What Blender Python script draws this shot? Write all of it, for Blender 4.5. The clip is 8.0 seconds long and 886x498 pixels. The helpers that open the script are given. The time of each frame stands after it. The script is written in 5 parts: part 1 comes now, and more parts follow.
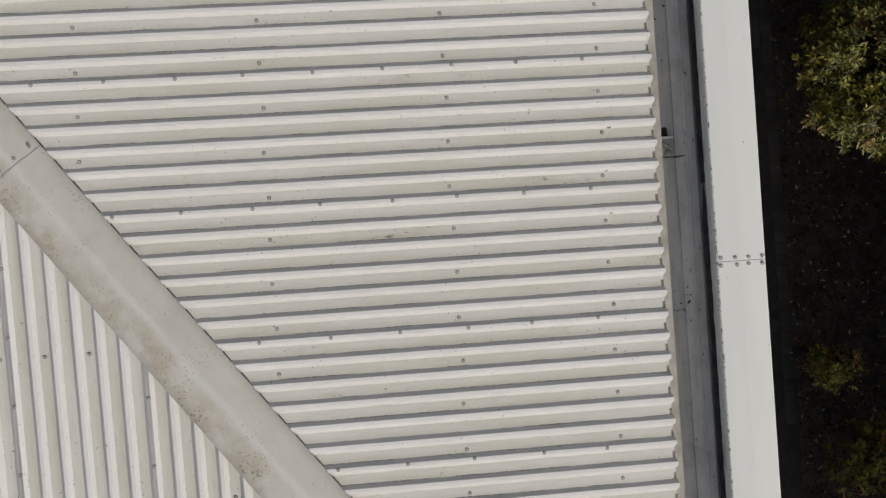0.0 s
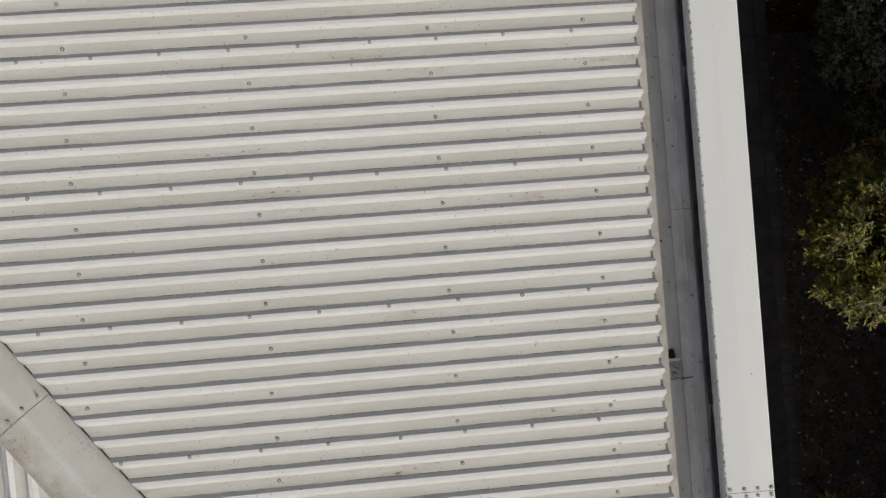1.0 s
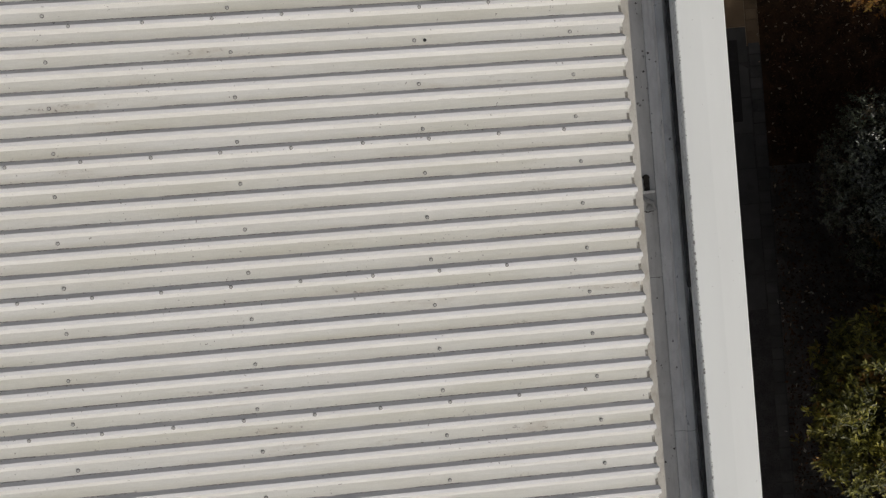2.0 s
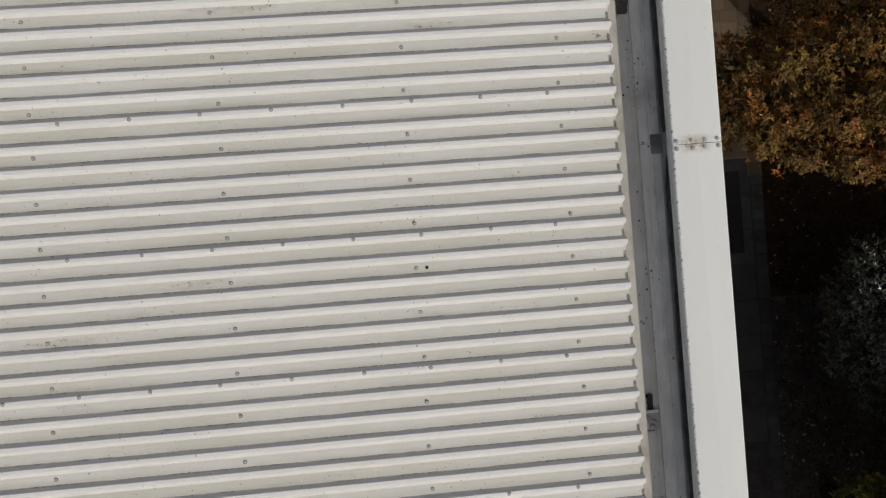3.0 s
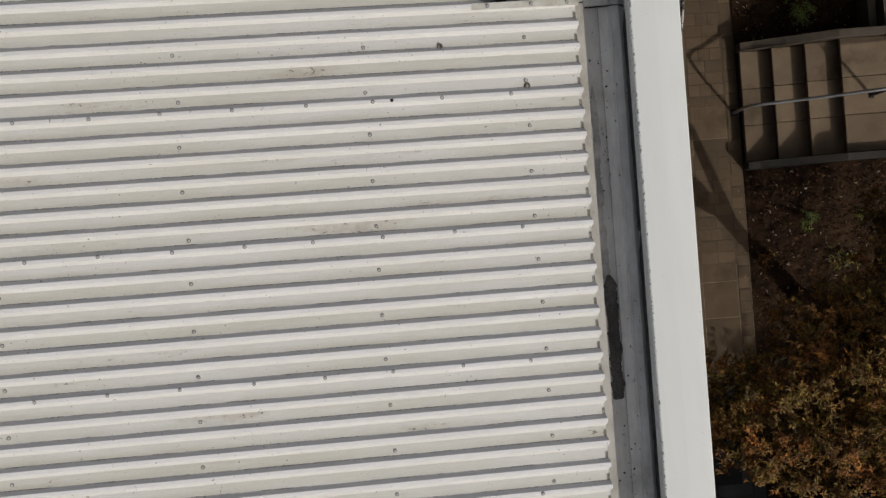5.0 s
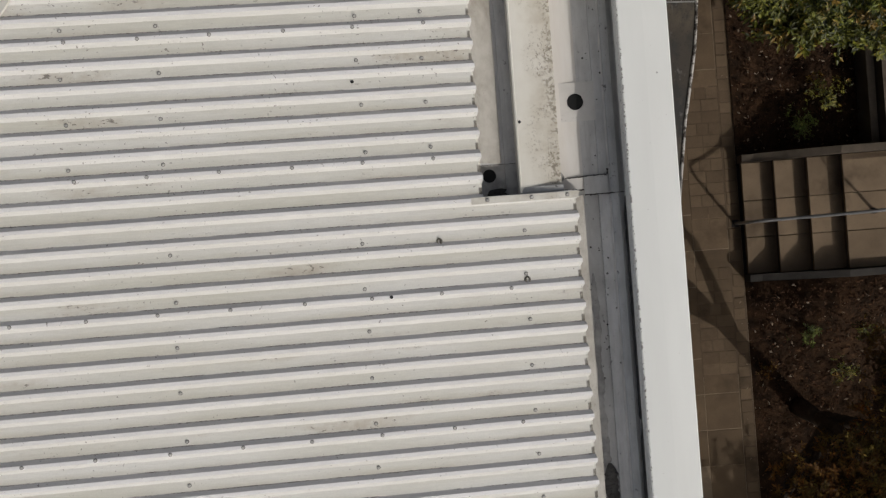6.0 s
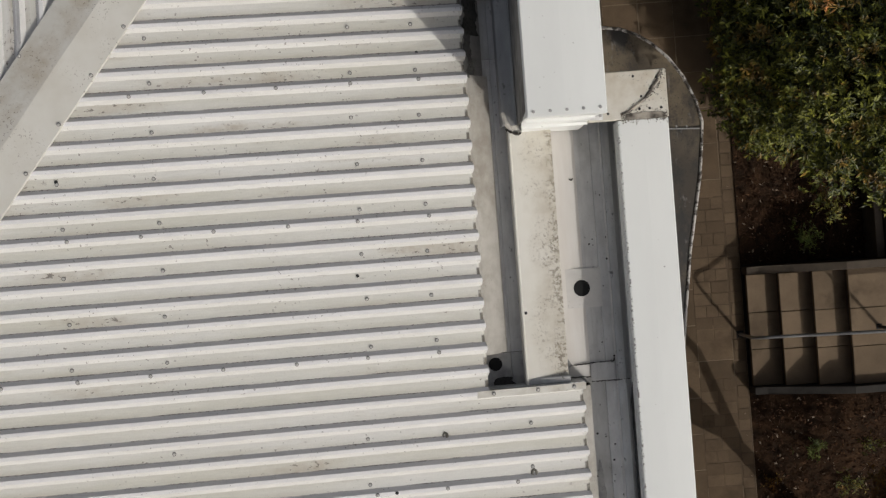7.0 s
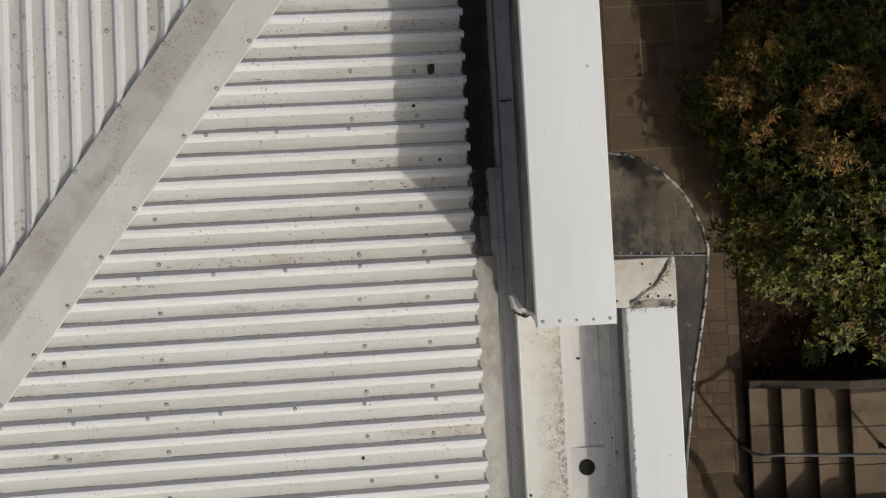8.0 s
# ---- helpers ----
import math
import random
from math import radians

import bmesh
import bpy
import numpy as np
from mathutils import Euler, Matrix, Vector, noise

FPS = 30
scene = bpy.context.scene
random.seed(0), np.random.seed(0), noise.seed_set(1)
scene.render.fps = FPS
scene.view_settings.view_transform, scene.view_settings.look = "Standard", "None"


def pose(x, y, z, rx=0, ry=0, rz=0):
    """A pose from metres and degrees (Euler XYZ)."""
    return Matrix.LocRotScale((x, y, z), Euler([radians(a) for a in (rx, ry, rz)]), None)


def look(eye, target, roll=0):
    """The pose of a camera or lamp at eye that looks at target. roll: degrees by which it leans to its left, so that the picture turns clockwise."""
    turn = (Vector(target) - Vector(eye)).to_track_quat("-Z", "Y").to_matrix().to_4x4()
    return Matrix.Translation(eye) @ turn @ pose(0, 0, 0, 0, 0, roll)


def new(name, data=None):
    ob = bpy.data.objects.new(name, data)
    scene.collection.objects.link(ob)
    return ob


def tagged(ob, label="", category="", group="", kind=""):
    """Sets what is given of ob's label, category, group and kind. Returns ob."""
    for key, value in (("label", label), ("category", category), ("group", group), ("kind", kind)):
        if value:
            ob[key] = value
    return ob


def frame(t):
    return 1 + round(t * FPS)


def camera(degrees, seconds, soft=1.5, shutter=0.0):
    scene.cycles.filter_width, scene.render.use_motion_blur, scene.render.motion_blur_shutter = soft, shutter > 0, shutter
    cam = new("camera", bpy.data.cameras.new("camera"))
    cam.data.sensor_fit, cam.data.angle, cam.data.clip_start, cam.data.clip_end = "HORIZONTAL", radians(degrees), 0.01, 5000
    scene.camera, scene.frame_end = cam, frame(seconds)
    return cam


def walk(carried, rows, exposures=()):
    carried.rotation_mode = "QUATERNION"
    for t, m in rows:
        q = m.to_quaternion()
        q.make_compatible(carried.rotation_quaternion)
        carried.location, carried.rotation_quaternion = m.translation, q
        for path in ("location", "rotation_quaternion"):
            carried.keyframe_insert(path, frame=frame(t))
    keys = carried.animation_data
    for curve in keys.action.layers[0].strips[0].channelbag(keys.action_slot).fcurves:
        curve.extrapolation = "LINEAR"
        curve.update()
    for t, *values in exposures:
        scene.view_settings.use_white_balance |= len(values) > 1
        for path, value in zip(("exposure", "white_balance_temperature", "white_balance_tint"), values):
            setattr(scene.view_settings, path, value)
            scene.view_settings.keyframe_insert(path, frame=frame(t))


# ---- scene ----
cam = camera(41.1, 8.0, 1.3)
# seconds, place, turn: a slow flight along the eaves, looking straight down
PATH = [
    (0.0, -1.7156, -0.0079, 15.6599, 0.105, -0.023, -3.760),
    (0.5, -1.6715, 0.8539, 15.6676, 0.087, 0.049, -4.086),
    (1.0, -1.6099, 1.7966, 15.6568, -0.008, 0.191, -4.424),
    (1.5, -1.5688, 2.6824, 15.6390, -0.110, 0.114, -4.525),
    (3.0, -1.4206, 5.2988, 15.5320, -0.132, -0.056, -4.393),
    (3.5, -1.3667, 6.0663, 15.4970, -0.122, -0.115, -4.329),
    (4.0, -1.2886, 6.8665, 15.4660, -0.164, -0.127, -4.323),
    (4.5, -1.2284, 7.5789, 15.4353, -0.144, -0.153, -4.237),
    (6.0, -1.0442, 9.7582, 15.3355, -0.216, -0.071, -4.304),
    (6.5, -1.0121, 10.4450, 15.3077, -0.181, -0.066, -4.290),
    (7.0, -0.9787, 11.1732, 15.2688, -0.156, -0.049, -4.308),
    (7.5, -0.9611, 11.8366, 15.2547, -0.151, -0.076, -4.223),
    (7.8, -0.9538, 12.2400, 15.2692, 0.003, -0.074, -3.704),
    (7.9, -0.9550, 12.3361, 15.2716, 0.059, -0.075, -3.477),
    (8.0, -0.9567, 12.4736, 15.2753, 0.123, -0.079, -3.223),
]
walk(cam, [(t, pose(x, y, z, rx, ry, rz)) for t, x, y, z, rx, ry, rz in PATH], exposures=((0.0, -1.01), (3.5, -0.96), (6.0, -0.92), (8.0, -0.83)))

# ---- light: a low, hazy winter sun from the south-east ----
SUN_EL, SUN_DIR = 36.5, (0.602, -0.799)
world = bpy.data.worlds.new("sky")
scene.world = world
world.use_nodes = True
sky = world.node_tree.nodes.new("ShaderNodeTexSky")
sky.sky_type, sky.sun_disc, sky.sun_elevation = "NISHITA", False, radians(SUN_EL)
sky.sun_rotation = math.atan2(SUN_DIR[0], SUN_DIR[1])
sky.dust_density, sky.air_density, sky.ozone_density = 6.0, 1.0, 1.0
back = world.node_tree.nodes["Background"]
back.inputs["Strength"].default_value = 0.136
veil = world.node_tree.nodes.new("ShaderNodeHueSaturation")  # thin high haze
veil.inputs["Saturation"].default_value = 0.52
world.node_tree.links.new(sky.outputs[0], veil.inputs["Color"])
world.node_tree.links.new(veil.outputs[0], back.inputs["Color"])
sun = new("sun", bpy.data.lights.new("sun", "SUN"))
sun.data.energy, sun.data.angle, sun.data.color = 3.08, radians(0.55), (1.0, 0.962, 0.915)
sun.matrix_world = look((20, -26, 25), (20 - SUN_DIR[0], -26 - SUN_DIR[1], 25 - math.tan(radians(SUN_EL))))


# ---- materials ----
class Mat:
    """A node material, built by small steps."""

    def __init__(self, name, rough=0.6, metal=0.0):
        self.m = bpy.data.materials.new(name)
        self.m.use_nodes = True
        self.t = self.m.node_tree
        self.b = self.t.nodes["Principled BSDF"]
        self.b.inputs["Roughness"].default_value = rough
        self.b.inputs["Metallic"].default_value = metal
        self.coord = self.t.nodes.new("ShaderNodeNewGeometry")

    def put(self, a, b):
        self.t.links.new(a, b)

    def stretch(self, sx, sy, sz, own=False):
        n = self.t.nodes.new("ShaderNodeMapping")
        n.inputs["Scale"].default_value = (sx, sy, sz)
        if own:
            c = self.t.nodes.new("ShaderNodeTexCoord")
            self.put(c.outputs["Object"], n.inputs["Vector"])
        else:
            self.put(self.coord.outputs["Position"], n.inputs["Vector"])
        return n.outputs[0]

    def noise(self, scale, detail=4.0, vec=None, rough=0.6):
        n = self.t.nodes.new("ShaderNodeTexNoise")
        n.inputs["Scale"].default_value, n.inputs["Detail"].default_value, n.inputs["Roughness"].default_value = scale, detail, rough
        self.put(vec or self.coord.outputs["Position"], n.inputs["Vector"])
        return n.outputs["Fac"]

    def ramp(self, fac, a, b, lo=0.0, hi=1.0):
        n = self.t.nodes.new("ShaderNodeMapRange")
        for key, v in (("From Min", a), ("From Max", b), ("To Min", lo), ("To Max", hi)):
            n.inputs[key].default_value = v
        self.put(fac, n.inputs["Value"])
        return n.outputs[0]

    def math(self, op, a, b=None):
        n = self.t.nodes.new("ShaderNodeMath")
        n.operation = op
        for i, v in enumerate((a, b)):
            if v is None:
                continue
            if isinstance(v, (int, float)):
                n.inputs[i].default_value = v
            else:
                self.put(v, n.inputs[i])
        return n.outputs[0]

    def axis(self, k):
        n = self.t.nodes.new("ShaderNodeSeparateXYZ")
        self.put(self.coord.outputs["Position"], n.inputs[0])
        return n.outputs[k]

    def mix(self, fac, a, b):
        n = self.t.nodes.new("ShaderNodeMix")
        n.data_type = "RGBA"
        if isinstance(fac, (int, float)):
            n.inputs["Factor"].default_value = fac
        else:
            self.put(fac, n.inputs["Factor"])
        for key, v in ((6, a), (7, b)):
            if isinstance(v, tuple):
                n.inputs[key].default_value = (*v, 1)
            else:
                self.put(v, n.inputs[key])
        return n.outputs[2]

    def random(self):
        return self.t.nodes.new("ShaderNodeObjectInfo").outputs["Random"]

    def island(self):
        return self.coord.outputs["Random Per Island"]

    def scaled(self, color, fac):
        n = self.t.nodes.new("ShaderNodeHueSaturation")
        self.put(color, n.inputs["Color"])
        self.put(fac, n.inputs["Value"])
        return n.outputs[0]

    def color(self, c):
        if isinstance(c, tuple):
            self.b.inputs["Base Color"].default_value = (*c, 1)
        else:
            self.put(c, self.b.inputs["Base Color"])
        return self

    def rough(self, fac):
        self.put(fac, self.b.inputs["Roughness"])
        return self

    def bump(self, height, distance=0.002, strength=0.5):
        n = self.t.nodes.new("ShaderNodeBump")
        n.inputs["Strength"].default_value, n.inputs["Distance"].default_value = strength, distance
        self.put(height, n.inputs["Height"])
        self.put(n.outputs[0], self.b.inputs["Normal"])
        return self


def roof_paint(name, across, shift):
    """Cream factory paint: clean crests, dusty pans, flanks toned for sun and shade, mould in patches, broken dirt
    lines at the feet of the ribs. across: the axis the ribs repeat on.
    """
    m = Mat(name, 0.5)
    side = across == 1
    run = lambda fine, wide: m.stretch(*((fine, wide, 1.0) if side else (wide, fine, 1.0)))
    streak = m.noise(1.6, 5, run(0.35, 5.0))
    place = m.math("FRACT", m.math("MULTIPLY", m.math("ADD", m.axis(across), shift), 6.0))
    c = m.mix(m.ramp(streak, 0.35, 0.7), (0.778, 0.775, 0.772), (0.718, 0.712, 0.703))
    # the sunward and lee flanks of a rib: sun and shade trimmed by colour
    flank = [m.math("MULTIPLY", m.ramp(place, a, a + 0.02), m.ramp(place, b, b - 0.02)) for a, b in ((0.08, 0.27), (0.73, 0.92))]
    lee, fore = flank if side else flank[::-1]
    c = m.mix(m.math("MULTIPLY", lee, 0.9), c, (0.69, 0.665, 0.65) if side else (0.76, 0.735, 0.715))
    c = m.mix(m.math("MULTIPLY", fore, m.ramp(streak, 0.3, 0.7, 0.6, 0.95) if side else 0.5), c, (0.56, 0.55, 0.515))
    # dust that settles in the pans, more in some than in others
    pan = m.math("MULTIPLY", m.ramp(place, 0.25, 0.29), m.ramp(place, 0.76, 0.72))
    dusty = m.ramp(m.noise(1.0, 3, run(0.5, 4.0)), 0.35, 0.68, 0.45, 1.0)
    c = m.mix(m.math("MULTIPLY", pan, dusty), c, (0.571, 0.558, 0.486))
    c = m.mix(m.ramp(m.random(), 0, 1, 0, 0.22), c, (0.60, 0.575, 0.525))
    # rain carries a warm dust to the low edge of each pan, in long drifts
    toe = m.math("MULTIPLY", m.ramp(place, 0.25, 0.27), m.ramp(place, 0.56, 0.28)) if side else m.math("MULTIPLY", m.ramp(place, 0.75, 0.73), m.ramp(place, 0.44, 0.72))
    c = m.mix(m.math("MULTIPLY", toe, m.ramp(m.noise(1.0, 5, run(0.8, 5.0), 0.65), 0.38, 0.66, 0.05, 0.7)), c, (0.495, 0.457, 0.375))
    # fine grain: short scuffs along the pan and a powdery mottle
    scuff = m.ramp(m.noise(1.0, 4, run(9.0, 70.0), 0.7), 0.3, 0.7, 0.955, 1.045)
    c = m.scaled(c, m.math("MULTIPLY", scuff, m.ramp(m.noise(95, 2), 0.3, 0.7, 0.965, 1.035)))
    # mould: brown patches, drawn out along the pan, with dark flecks in them
    damp = m.ramp(m.axis(1), 8.5, 13.5, 0.0, 0.09)
    where = m.math("MULTIPLY", pan, m.ramp(m.math("ADD", m.noise(1.0, 4, run(0.9, 4.5)), damp), 0.60, 0.74))
    c = m.mix(m.math("MULTIPLY", where, m.ramp(m.noise(18, 4), 0.3, 0.65, 0.15, 0.75)), c, (0.43, 0.375, 0.30))
    fleck = m.math("MULTIPLY", m.ramp(m.noise(34, 3, run(0.55, 1.0)), 0.60, 0.67), m.ramp(where, 0.02, 0.5))
    c = m.mix(m.math("MULTIPLY", fleck, 0.8), c, (0.13, 0.11, 0.09))
    # stray specks
    speck = m.math("MULTIPLY", m.ramp(m.math("ADD", m.noise(40, 1), m.math("MULTIPLY", damp, 0.5)), 0.715, 0.755), m.ramp(m.noise(2.1, 2), 0.42, 0.58))
    c = m.mix(m.math("MULTIPLY", speck, 0.7), c, (0.16, 0.14, 0.12))
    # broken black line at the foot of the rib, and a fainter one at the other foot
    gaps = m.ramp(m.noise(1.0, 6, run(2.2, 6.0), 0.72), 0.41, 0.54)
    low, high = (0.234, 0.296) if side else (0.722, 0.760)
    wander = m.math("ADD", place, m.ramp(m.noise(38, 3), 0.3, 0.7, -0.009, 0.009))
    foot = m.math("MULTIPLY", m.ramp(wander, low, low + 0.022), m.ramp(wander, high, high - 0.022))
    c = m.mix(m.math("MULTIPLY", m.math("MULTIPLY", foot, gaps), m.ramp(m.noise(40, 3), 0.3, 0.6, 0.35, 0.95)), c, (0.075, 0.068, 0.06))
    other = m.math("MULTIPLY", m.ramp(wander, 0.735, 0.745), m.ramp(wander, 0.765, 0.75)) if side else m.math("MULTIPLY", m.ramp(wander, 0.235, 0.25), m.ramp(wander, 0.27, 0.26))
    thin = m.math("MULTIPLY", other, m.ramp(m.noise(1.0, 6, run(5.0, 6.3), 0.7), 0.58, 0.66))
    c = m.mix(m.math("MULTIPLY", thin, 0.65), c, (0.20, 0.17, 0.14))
    if side:
        x = m.axis(0)
        south = m.math("MULTIPLY", m.ramp(place, 0.24, 0.27), m.ramp(place, 0.60, 0.53))
        for end in (0.0, -0.70):
            stretch = m.ramp(m.axis(1), 10.06, 10.07) if end else m.ramp(m.axis(1), 10.07, 10.06)
            lip = m.math("MULTIPLY", stretch, m.math("MULTIPLY", m.ramp(x, end - 0.042, end - 0.034), m.ramp(x, end + 0.004, end + 0.001)))
            c = m.mix(m.math("MULTIPLY", m.math("MULTIPLY", lip, south), m.ramp(m.noise(30, 3), 0.25, 0.5, 0.35, 0.95)), c, (0.13, 0.115, 0.095))
    m.color(c).rough(m.ramp(streak, 0.3, 0.7, 0.42, 0.6))
    return m.bump(m.noise(60, 3), 0.0006, 0.25).m


def hip_paint(name, x0, y0, run, worn, pale):
    """Flashing paint over a hip line through (x0, y0): brown mould along one wing, the roll's highlight as a paler
    middle.
    """
    m = Mat(name, 0.5)
    d = m.math("MULTIPLY", m.math("SUBTRACT", m.math("SUBTRACT", m.axis(0), x0), m.math("MULTIPLY", m.math("SUBTRACT", m.axis(1), y0), run)), 0.8)
    wash = m.noise(3, 5)
    c = m.mix(m.ramp(wash, 0.35, 0.7), (0.60, 0.59, 0.545), (0.53, 0.51, 0.455))
    # highlight along the hip's roll, put into the paint as a pale band
    soft = m.ramp(m.math("ABSOLUTE", m.math("ADD", d, m.ramp(m.noise(4, 3), 0, 1, -0.03, 0.03))), 0.05, 0.0, 0, pale)
    c = m.mix(soft, c, (0.66, 0.66, 0.635))
    wing = m.math("MULTIPLY", m.ramp(d, worn[0], worn[1]), m.ramp(d, worn[3], worn[2]))
    blot = m.math("MULTIPLY", wing, m.ramp(m.noise(3.2, 5), 0.42, 0.58))
    c = m.mix(m.math("MULTIPLY", blot, m.ramp(m.noise(13, 4), 0.3, 0.6, 0.25, 0.75)), c, (0.40, 0.345, 0.265))
    grime = m.ramp(m.noise(1.7, 4), 0.52, 0.72, 0, 0.45)
    c = m.mix(grime, c, (0.45, 0.42, 0.36))
    fleck = m.math("MULTIPLY", m.ramp(m.noise(58, 1), 0.62, 0.68), m.math("ADD", m.ramp(m.noise(2.6, 3), 0.50, 0.64, 0.0, 0.6), m.math("MULTIPLY", blot, 0.55)))
    c = m.mix(m.math("MULTIPLY", fleck, 0.85), c, (0.15, 0.12, 0.09))
    m.color(c).rough(m.ramp(wash, 0.3, 0.7, 0.42, 0.6))
    return m.bump(m.noise(9, 4), 0.0015, 0.2).m


def dusty_sheet(name, base, dirt, rough=0.5, lo=0.45, hi=0.75, speck=0.5, metal=0.0):
    m = Mat(name, rough, metal)
    a, b = m.noise(1.5, 5), m.noise(9, 5)
    c = m.mix(m.ramp(m.math("MULTIPLY", a, m.math("ADD", b, 0.5)), lo, hi), base, dirt)
    s = m.math("MULTIPLY", m.ramp(m.noise(70, 2), 0.62, 0.68), m.ramp(m.noise(2.2, 3), 0.48, 0.62))
    c = m.mix(m.math("MULTIPLY", s, speck), c, (0.12, 0.10, 0.08))
    m.color(c).rough(m.ramp(b, 0.3, 0.7, rough - 0.08, rough + 0.12))
    return m.bump(b, 0.0015, 0.2).m


def cap_paint():
    """White gloss paint on folded steel; chipped and grimy along the inner fold."""
    m = Mat("white_cap_paint", 0.38)
    wash = m.noise(2.0, 4, m.stretch(1.5, 0.25, 1))
    c = m.mix(m.ramp(wash, 0.35, 0.75), (0.815, 0.825, 0.795), (0.765, 0.772, 0.742))
    x = m.axis(0)
    edge = m.math("MULTIPLY", m.ramp(x, 0.358, 0.370), m.ramp(x, 0.381, 0.372))
    chip = m.math("MULTIPLY", edge, m.ramp(m.noise(36, 5), 0.54, 0.60))
    c = m.mix(m.math("MULTIPLY", chip, 0.9), c, (0.13, 0.12, 0.11))
    dot = m.math("MULTIPLY", m.ramp(m.noise(38, 1), 0.765, 0.785), 0.5)
    c = m.mix(dot, c, (0.35, 0.33, 0.30))
    # rust bleeding from the middle joint
    y = m.axis(1)
    near = m.math("MULTIPLY", m.ramp(m.math("ABSOLUTE", m.math("SUBTRACT", y, 5.925)), 0.075, 0.015), m.ramp(m.math("ABSOLUTE", m.math("SUBTRACT", x, 0.535)), 0.14, 0.06))
    rust = m.math("MULTIPLY", near, m.ramp(m.noise(22, 5), 0.30, 0.55))
    c = m.mix(m.math("MULTIPLY", rust, 0.8), c, (0.36, 0.24, 0.12))
    m.color(c)
    return m.bump(m.noise(5, 3), 0.002, 0.12).m


def zinc(name, tone):
    m = Mat(name, 0.5, 0.0)
    blot = m.noise(7, 6, m.stretch(1.6, 0.6, 1))
    fine = m.noise(55, 3)
    c = m.mix(m.ramp(blot, 0.35, 0.72), tuple(tone * k for k in (0.99, 0.98, 0.955)), tuple(tone * k for k in (0.75, 0.742, 0.72)))
    c = m.mix(m.ramp(fine, 0.62, 0.74, 0, 0.45), c, tuple(tone * k for k in (0.5, 0.49, 0.47)))
    c = m.mix(m.ramp(m.noise(2.1, 5), 0.58, 0.74, 0, 0.6), c, (0.26, 0.25, 0.235))
    c = m.mix(m.ramp(m.noise(22, 3, m.stretch(1, 0.6, 1)), 0.66, 0.72, 0, 0.8), c, (0.09, 0.085, 0.08))
    run = m.ramp(m.noise(1.0, 5, m.stretch(22, 1.2, 4), 0.65), 0.52, 0.70, 0, 0.28)
    c = m.mix(run, c, tuple(tone * k for k in (0.46, 0.45, 0.43)))
    m.color(c)
    return m.bump(blot, 0.003, 0.25).m


def tray_paint():
    """Cream flat tray with a band of old silt and mould along its inner fold."""
    m = Mat("cream_tray_paint", 0.55)
    a = m.noise(3, 5)
    x = m.axis(0)
    c = m.mix(m.ramp(a, 0.35, 0.7), (0.675, 0.655, 0.595), (0.625, 0.60, 0.525))
    c = m.mix(m.ramp(x, -0.115, -0.105), c, m.mix(m.ramp(m.noise(4, 4, m.stretch(3, 0.5, 1)), 0.35, 0.7), (0.665, 0.645, 0.61), (0.60, 0.57, 0.525)))
    wave = m.math("ADD", x, m.ramp(m.noise(3.5, 4), 0.3, 0.7, -0.08, 0.08))
    band = m.math("MULTIPLY", m.ramp(wave, -0.36, -0.16), m.ramp(x, -0.085, -0.115))
    c = m.mix(m.math("MULTIPLY", band, m.ramp(m.noise(9, 5), 0.32, 0.62, 0.2, 0.85)), c, (0.44, 0.395, 0.315))
    s = m.math("MULTIPLY", m.math("MULTIPLY", m.ramp(m.noise(55, 4, m.stretch(1, 0.8, 1)), 0.55, 0.62), band), m.ramp(m.noise(4, 4), 0.44, 0.56))
    c = m.mix(m.math("MULTIPLY", s, 0.8), c, (0.17, 0.14, 0.10))
    line = m.math("MULTIPLY", m.math("MULTIPLY", m.ramp(wave, -0.20, -0.125), m.ramp(x, -0.102, -0.112)), m.ramp(m.noise(34, 5), 0.49, 0.58))
    c = m.mix(m.math("MULTIPLY", line, 0.75), c, (0.18, 0.15, 0.11))
    m.color(c)
    return m.bump(a, 0.003, 0.2).m


def weathered_metal(name, sooty):
    """Old coated sheet: bare brown patches, soot-black clouds and a few pale scuffs."""
    m = Mat(name, 0.55, 0.25)
    a, b = m.noise(1.3, 6), m.noise(6, 6, None, 0.7)
    c = m.mix(m.ramp(a, 0.38, 0.66), (0.115, 0.093, 0.066), (0.29, 0.232, 0.155))
    soot = m.ramp(m.math("ADD", m.noise(1.9, 5, m.stretch(1.6, 0.7, 1)), m.ramp(b, 0.3, 0.7, -0.10, 0.10)), 0.50 - sooty, 0.66 - sooty, 0.7 * min(1.0, sooty * 8), 0.92)
    c = m.mix(soot, c, (0.042, 0.042, 0.042))
    c = m.mix(m.ramp(m.noise(9, 6, m.stretch(1, 0.45, 1), 0.7), 0.60, 0.72, 0, 0.6), c, (0.30, 0.29, 0.275))
    c = m.mix(m.ramp(m.noise(48, 3), 0.60, 0.68, 0, 0.6), c, (0.035, 0.032, 0.03))
    m.color(c)
    return m.bump(b, 0.004, 0.35).m


def paving(name, a, b, scale=14):
    m = Mat(name, 0.85)
    n, f = m.noise(scale * 0.25, 5), m.noise(scale * 5, 4)
    c = m.mix(m.ramp(n, 0.3, 0.7), a, b)
    c = m.mix(m.ramp(f, 0.55, 0.75, 0, 0.45), c, tuple(v * 0.45 for v in a))
    c = m.mix(m.ramp(m.noise(1.9, 4), 0.56, 0.72, 0, 0.6), c, tuple(v * 0.4 for v in b))
    m.color(m.scaled(c, m.ramp(m.random(), 0, 1, 0.82, 1.15)))
    m.b.inputs["Specular IOR Level"].default_value = 0.12
    return m.bump(f, 0.003, 0.5).m


